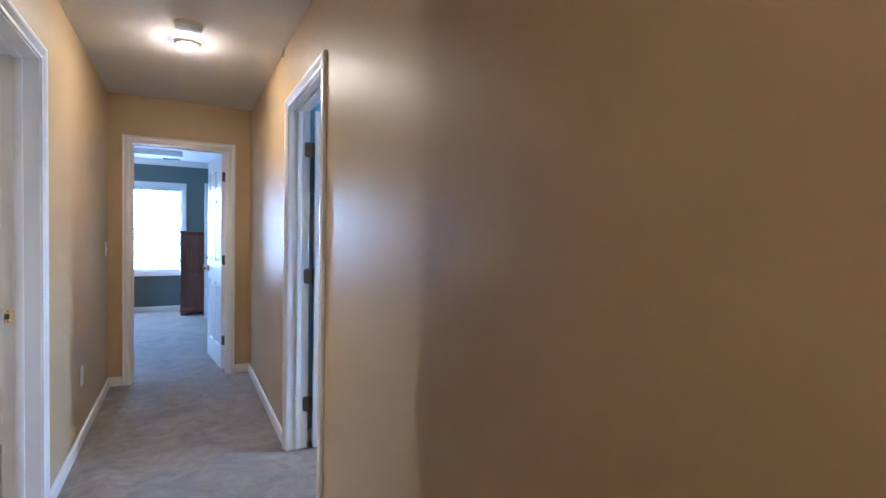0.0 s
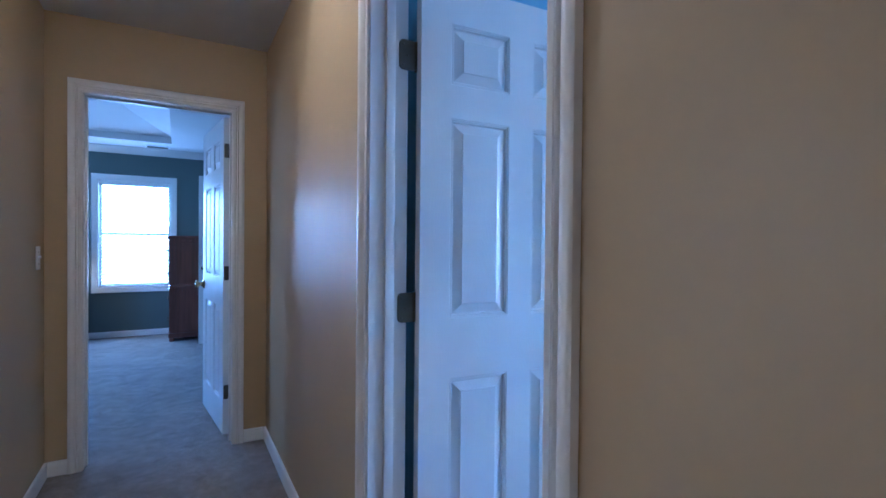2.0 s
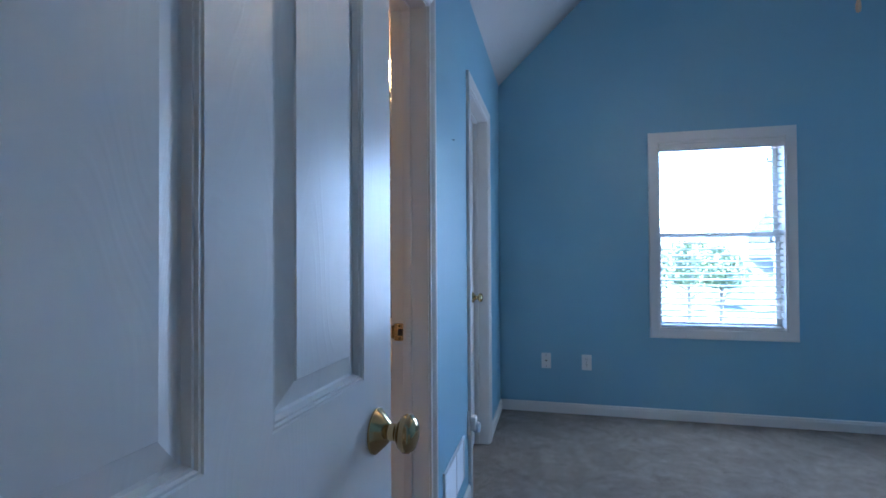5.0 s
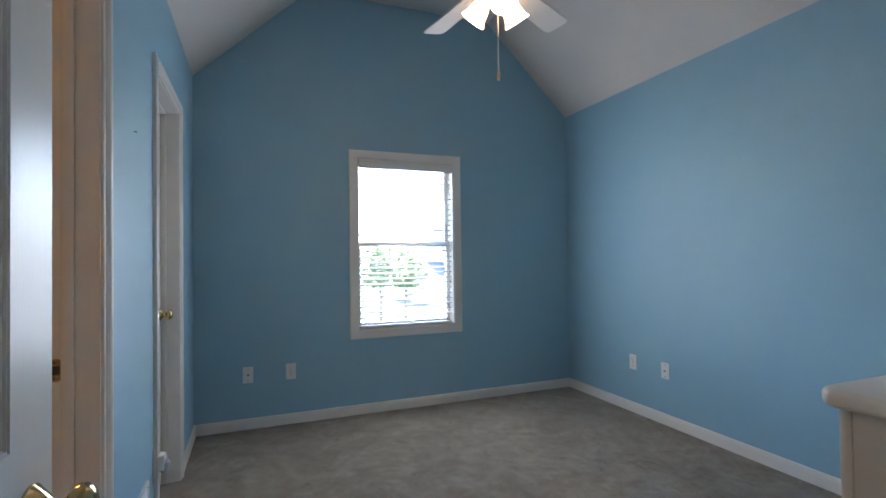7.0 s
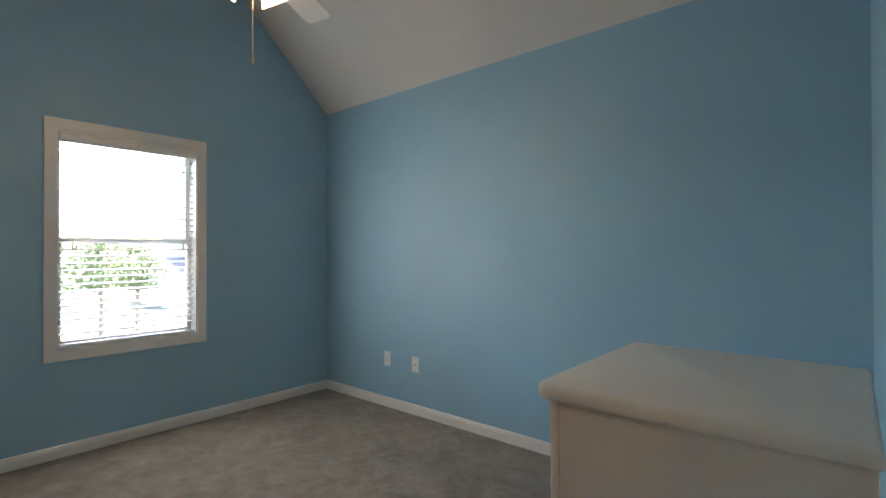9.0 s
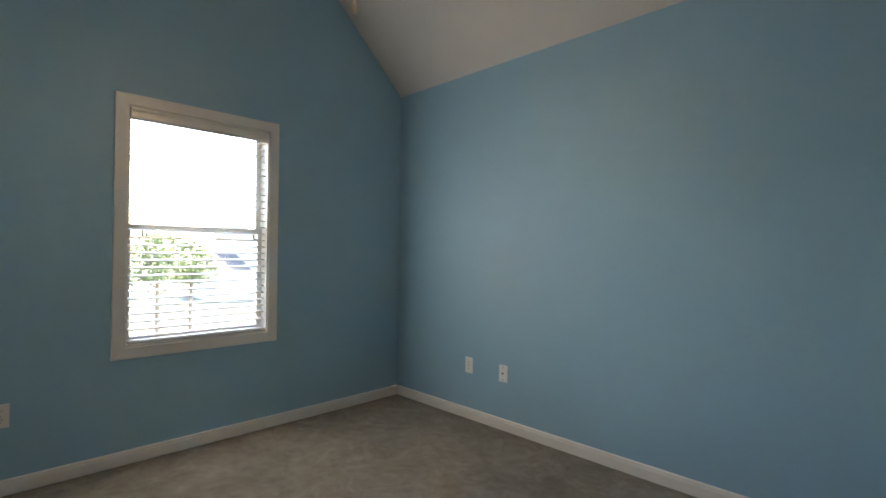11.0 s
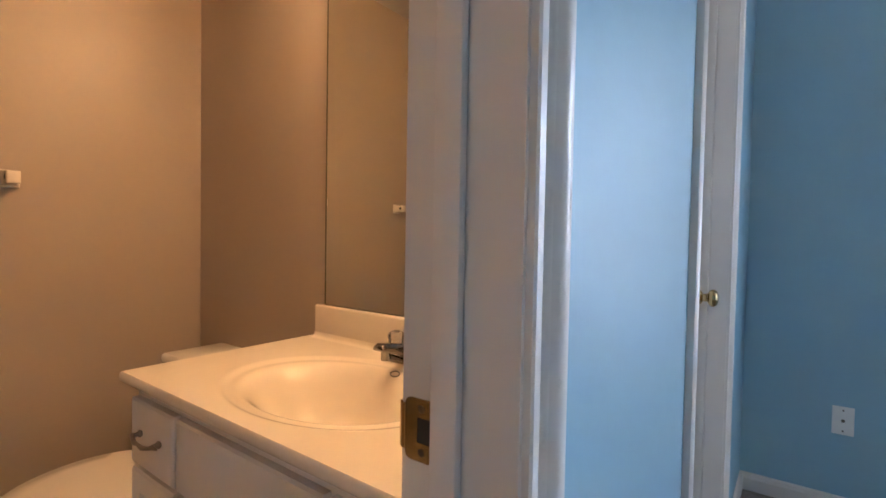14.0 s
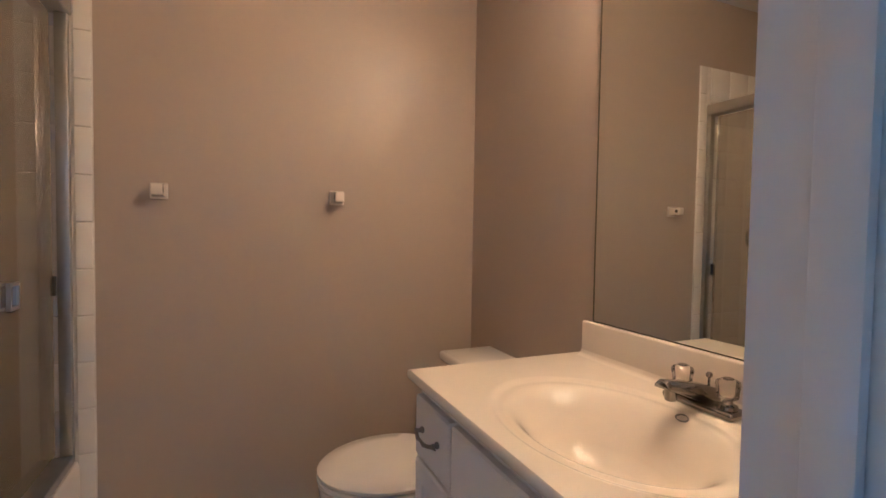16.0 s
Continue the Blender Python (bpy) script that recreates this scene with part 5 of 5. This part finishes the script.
hp = part("pull_frame", bm, ALU, shower, "square chrome finger pull", at=pose(SX - 0.034, 4.655, 0.962))
bm = bmesh.new()
box(bm, 0.003, 0.006, -0.021, 0.021, -0.026, 0.026)
part("pull_cup", bm, CHROME, hp)
bm = bmesh.new()
box(bm, SX - 0.040, SX - 0.0245, TY1 - 0.050, TY1 - 0.034, 0.925, 0.985)
bevel(bm, 0.002, 1)
part("bumper", bm, DARK, shower, "black rubber door bumper")

hand = thing("hand_shower", "dark metal shower head with a hanging hose", "shower head")
bm = bmesh.new()
tube(bm, [(1.60, TY1 - 0.008, 2.03), (1.60, TY1 - 0.08, 2.035), (1.60, TY1 - 0.16, 2.02), (1.60, TY1 - 0.22, 1.99)], 0.0095, 12)
part("arm", bm, SATIN, hand, smooth=True)
bm = bmesh.new()
lathe(bm, [(0.0, 0.05), (0.013, 0.05), (0.015, 0.02), (0.030, 0.0), (0.052, -0.025), (0.054, -0.038), (0.048, -0.042), (0.0, -0.040)], 24)
part("head", bm, PEWTER, hand, "dark shower head", True, pose(1.60, TY1 - 0.265, 1.955, -38))
bm = bmesh.new()
pts = []
for i in range(33):
    s = i / 32
    pts.append((1.60 + 0.09 * math.sin(math.pi * s * 2.0) * (0.4 + s) - 0.02 * s, TY1 - 0.20 + 0.14 * s, 1.97 - 1.05 * math.sin(math.pi * 0.5 * min(1, s / 0.72)) + (0.22 * ((s - 0.72) / 0.28) ** 1.3 if s > 0.72 else 0)))
tube(bm, pts, 0.009, 8)
part("hose", bm, AGED, hand, "flexible metal hose", True)
bm = bmesh.new()
lathe(bm, [(0.0, -0.045), (0.024, -0.045), (0.034, -0.030), (0.055, -0.010), (0.058, -0.002), (0.0, -0.002)], 28, "y", (1.60, TY1 - 0.007, 1.13))
part("valve_plate", bm, SATIN, hand, "round mixer valve", True)

dish = thing("soap_dish", "small ceramic soap dish on the shower wall", "soap dish", at=pose(BX0 + 0.009, 4.80, 0.94))
bm = bmesh.new()
box(bm, 0.0, 0.012, -0.075, 0.075, -0.055, 0.055)
bevel(bm, 0.005, 2)
part("back", bm, CERAMIC, dish, smooth=True)
bm = bmesh.new()
box(bm, 0.010, 0.075, -0.065, 0.065, -0.050, -0.032)
bevel(bm, 0.006, 2)
part("tray", bm, CERAMIC, dish, smooth=True)
bm = bmesh.new()
tube(bm, [(0.012, -0.06, 0.02), (0.05, -0.06, 0.02), (0.05, 0.06, 0.02), (0.012, 0.06, 0.02)], 0.007, 10)
part("grip_bar", bm, CERAMIC, dish, smooth=True)

# ---- far room ----
CHERRY = dark_wood("dark cherry wood", (0.13, 0.050, 0.028))
tall = thing("tall_dresser", "dark cherry dresser standing beside the far window", "dresser")
bm = bmesh.new()
box(bm, 0.535, 1.02, 8.62, 9.20, 0.08, 1.27)
part("body", bm, CHERRY, tall)
bm = bmesh.new()
box(bm, 0.510, 1.045, 8.595, 9.225, 1.27, 1.312)
bevel(bm, 0.010, 3)
part("top", bm, CHERRY, tall, smooth=True)
bm = bmesh.new()
box(bm, 0.522, 1.033, 8.607, 9.213, 0.66, 0.690)
bevel(bm, 0.006, 2)
part("waist_moulding", bm, CHERRY, tall, smooth=True)
bm = bmesh.new()
box(bm, 0.518, 1.037, 8.603, 9.217, 0.045, 0.105)
bevel(bm, 0.008, 2)
part("base_moulding", bm, CHERRY, tall, smooth=True)
for x, y in ((0.525, 8.61), (0.97, 8.61), (0.525, 9.15), (0.97, 9.15)):
    bm = bmesh.new()
    box(bm, x, x + 0.06, y, y + 0.06, 0.0, 0.046)
    bevel(bm, 0.010, 2)
    part("foot", bm, CHERRY, tall, smooth=True)
for z0, z1 in ((0.12, 0.38), (0.39, 0.65), (0.70, 0.97), (0.98, 1.26)):
    bm = bmesh.new()
    box(bm, 0.525, 0.535, 8.67, 9.15, z0, z1)
    bevel(bm, 0.004, 1)
    d = part("drawer", bm, CHERRY, tall)
    for y in (8.79, 9.03):
        bm = bmesh.new()
        lathe(bm, [(0.0, -0.026), (0.012, -0.024), (0.014, -0.016), (0.006, -0.010), (0.006, 0.0)], 14, "x", (0.525, y, (z0 + z1) / 2))
        part("knob", bm, AGED, d, smooth=True)
for b in ((0.60, 0.96, 8.612, 8.620, 0.14, 0.63), (0.60, 0.96, 8.612, 8.620, 0.72, 1.23)):
    bm = bmesh.new()
    box(bm, *b)
    bevel(bm, 0.003, 1)
    part("side_panel", bm, CHERRY, tall)

stand = thing("nightstand", "dark brown nightstand against the grey green wall", "nightstand", at=pose(-0.67, 9.03, 0))
DARKWOOD = dark_wood("dark brown wood", (0.045, 0.028, 0.020))
bm = bmesh.new()
box(bm, -0.25, 0.25, -0.17, 0.17, 0.09, 0.70)
bevel(bm, 0.006, 2)
part("body", bm, DARKWOOD, stand)
bm = bmesh.new()
box(bm, -0.275, 0.275, -0.19, 0.18, 0.70, 0.73)
bevel(bm, 0.008, 3)
part("top", bm, DARKWOOD, stand, smooth=True)
for z0, z1 in ((0.13, 0.39), (0.41, 0.67)):
    bm = bmesh.new()
    box(bm, -0.22, 0.22, -0.182, -0.170, z0, z1)
    bevel(bm, 0.004, 1)
    d = part("drawer", bm, DARKWOOD, stand)
    bm = bmesh.new()
    lathe(bm, [(0.0, -0.024), (0.012, -0.022), (0.013, -0.014), (0.005, -0.008), (0.005, 0.0)], 14, "y", (0, -0.182, (z0 + z1) / 2))
    part("knob", bm, AGED, d, smooth=True)
for x in (-0.22, 0.22):
    for y in (-0.145, 0.145):
        bm = bmesh.new()
        lathe(bm, [(0.0, 0.0), (0.016, 0.0), (0.022, 0.02), (0.022, 0.09), (0.0, 0.09)], 14, "z", (x, y, 0))
        part("foot", bm, DARKWOOD, stand, smooth=True)
bedside = thing("table_lamp", "lit table lamp with an opaque brown shade on the nightstand", "table lamp", at=pose(-0.62, 9.03, 0.73))
bm = bmesh.new()
lathe(bm, [(0.0, 0.0), (0.075, 0.0), (0.075, 0.012), (0.030, 0.030), (0.014, 0.060), (0.030, 0.120), (0.042, 0.180), (0.030, 0.240), (0.012, 0.280), (0.010, 0.360), (0.0, 0.360)], 24)
part("base", bm, AGED, bedside, smooth=True)
bm = bmesh.new()
lathe(bm, [(0.0, 0.360), (0.013, 0.362), (0.028, 0.395), (0.031, 0.420), (0.022, 0.445), (0.0, 0.455)], 18)
part("bulb", bm, glowing("lit bedside bulb", WARM, 5.0), bedside, "glowing bulb", True)
bm = bmesh.new()
prof = [(0.175, 0.320), (0.115, 0.570), (0.112, 0.570), (0.172, 0.320)]
turns = [[bm.verts.new((r * math.cos(a), r * math.sin(a), h)) for a in (2 * math.pi * q / 32 for q in range(32))] for r, h in prof]
for p, q in zip(turns, turns[1:] + turns[:1]):
    for i in range(32):
        bm.faces.new((p[i], p[(i + 1) % 32], q[(i + 1) % 32], q[i]))
part("shade", bm, surface("brown lamp cloth", (0.16, 0.09, 0.05), 0.8, 0.06, 8, 200, 0.3), bedside, "opaque brown shade", True)

door_6 = thing("door_6", "white six-panel door standing open in the far room", "door", kind="structure")
hang_leaf(door_6, "door_leaf", pose(FX1 - 0.02, 8.30, 0.008, 0, 0, 180), 0.76, 0.035)
vent = thing("ceiling_vent", "small white register in the far room's ceiling", "vent", at=pose(0.39, 9.00, 2.45))
bm = bmesh.new()
box(bm, -0.14, 0.14, -0.06, 0.06, -0.007, 0.0)
bevel(bm, 0.003, 1)
part("frame", bm, PLATE, vent)
# Bars coloured dark to stand for the shade in the register.
for i in range(7):
    bm = bmesh.new()
    box(bm, -0.115, 0.115, -0.045 + i * 0.014, -0.037 + i * 0.014, -0.0095, -0.0065)
    part("slat", bm, AGED, vent, "louvre with shade put into its dark colour")
bm = bmesh.new()
prof = [(0.0, 0.0), (0.0, -0.085), (-0.010, -0.085), (-0.016, -0.070), (-0.040, -0.040), (-0.060, -0.016), (-0.075, -0.010), (-0.075, 0.0)]
r0 = [bm.verts.new((FX0, FY1 + y, 2.449 + z)) for y, z in prof]
r1 = [bm.verts.new((FX1, FY1 + y, 2.449 + z)) for y, z in prof]
for i in range(len(prof)):
    bm.faces.new((r0[i], r0[(i + 1) % len(prof)], r1[(i + 1) % len(prof)], r1[i]))
bm.faces.new(r0), bm.faces.new(r1)
structure("trim_crown", bm, TRIM, "white crown moulding of the far room", "moulding")

# ---- outside ----
GRASS = surface("lawn", (0.045, 0.055, 0.035), 0.95, 0.3, 0.3, 40, 0.6, 0.02)
ASPHALT = surface("pale driveway", (0.34, 0.33, 0.31), 0.9, 0.1, 0.5, 60, 0.4, 0.004)
bm = bmesh.new()
bmesh.ops.create_grid(bm, x_segments=2, y_segments=2, size=400, matrix=Matrix.Translation((0, 0, -3.0)))
structure("ground", bm, GRASS, "mown lawn around the house", "lawn")
bm = bmesh.new()
box(bm, 11.0, 17.0, -40.0, 60.0, -3.0, -2.97)
structure("road", bm, ASPHALT, "pale concrete street", "road")
LEAVES = surface("green leaves", (0.10, 0.135, 0.055), 0.6, 0.35, 2.0, 40, 0.0)
BARK = surface("grey bark", (0.16, 0.13, 0.10), 0.9, 0.2, 6, 60, 0.6, 0.01)


def tree(at, height, spread, seed):
    rng = random.Random(seed)
    ob = thing("tree", "leafy green tree on the lawn outside", "tree", "trees outside", at=pose(*at))
    bm = bmesh.new()
    tube(bm, [(0, 0, 0), (0.05, 0.02, height * 0.25), (0.0, 0.05, height * 0.6), (0.05, 0.0, height * 0.9)], [0.13, 0.10, 0.06, 0.02], 10)
    for i in range(9):
        a, z = rng.uniform(0, 6.28), height * rng.uniform(0.42, 0.75)
        r = spread * rng.uniform(0.5, 0.8)
        tube(bm, [(0, 0, z), (math.cos(a) * r * 0.5, math.sin(a) * r * 0.5, z + 0.25), (math.cos(a) * r, math.sin(a) * r, z + 0.6)], [0.045, 0.03, 0.008], 6)
    part("trunk", bm, BARK, ob)
    bm = bmesh.new()
    for i in range(2600):
        a, u = rng.uniform(0, 6.28), rng.random()
        z = height * (0.57 + 0.44 * u)
        r = spread * math.sqrt(rng.random()) * (0.55 + 0.6 * math.sin(math.pi * min(1, u * 0.9 + 0.08))) * (0.8 + 0.25 * math.sin(3 * a + 5 * u))
        c = Vector((math.cos(a) * r, math.sin(a) * r, z))
        s = rng.uniform(0.05, 0.12)
        d1 = Vector((rng.gauss(0, 1), rng.gauss(0, 1), rng.gauss(0, 1))).normalized()
        d2 = d1.orthogonal().normalized()
        bm.faces.new([bm.verts.new(p) for p in (c - d1 * s, c + d2 * s * 0.5, c + d1 * s, c - d2 * s * 0.5)])
    crown = part("crown", bm, LEAVES, ob)
    return ob


tree((25.0, -1.2, -3.0), 4.6, 1.30, 3)
tree((25.6, -3.3, -3.0), 4.8, 1.35, 8)
tree((26.4, -4.9, -3.0), 4.5, 1.10, 5)

SIDING = surface("pale siding", (0.55, 0.54, 0.52), 0.7, 0.05, 0.5, 30, 0.1)
SHINGLE = surface("grey shingle roof", (0.06, 0.06, 0.065), 0.9, 0.2, 1.0, 40, 0.5, 0.01)
PANE = surface("dark window pane", (0.03, 0.035, 0.04), 0.1)
house = thing("house", "pale sided neighbour house with a grey shingle wing roof", "house", at=pose(40.0, -17.0, -3.0))
bm = bmesh.new()
box(bm, 0, 9, -6, 3.0, 0, 5.4)
box(bm, 0.6, 7, 3.0, 5.6, 0, 2.6)
part("wall", bm, SIDING, house)
PALE_ROOF = surface("pale shingle roof", (0.30, 0.29, 0.28), 0.9, 0.15, 1.0, 40, 0.5, 0.01)
for name, mat, y0, y1, x0, x1, z0, z1 in (("roof", PALE_ROOF, -6.4, 3.3, -0.4, 9.4, 5.3, 7.6), ("wing_roof", SHINGLE, 3.3, 5.7, 0.3, 7.3, 2.55, 3.9)):
    bm = bmesh.new()
    mid = (x0 + x1) / 2
    v = [bm.verts.new(p) for p in ((x0, y0, z0), (x1, y0, z0), (x1, y1, z0), (x0, y1, z0), (mid, y0, z1), (mid, y1, z1))]
    for f in ((0, 1, 4), (3, 5, 2), (0, 4, 5, 3), (1, 2, 5, 4), (0, 3, 2, 1)):
        bm.faces.new([v[i] for i in f])
    part(name, bm, mat, house)
for y in (0.85, 1.65, -3.5):
    bm = bmesh.new()
    box(bm, -0.05, 0.02, y - 0.22, y + 0.22, 2.80, 3.85)
    wdw = part("window", bm, TRIM, house)
    bm = bmesh.new()
    box(bm, -0.06, -0.045, y - 0.15, y + 0.15, 2.88, 3.77)
    part("pane", bm, PANE, wdw)
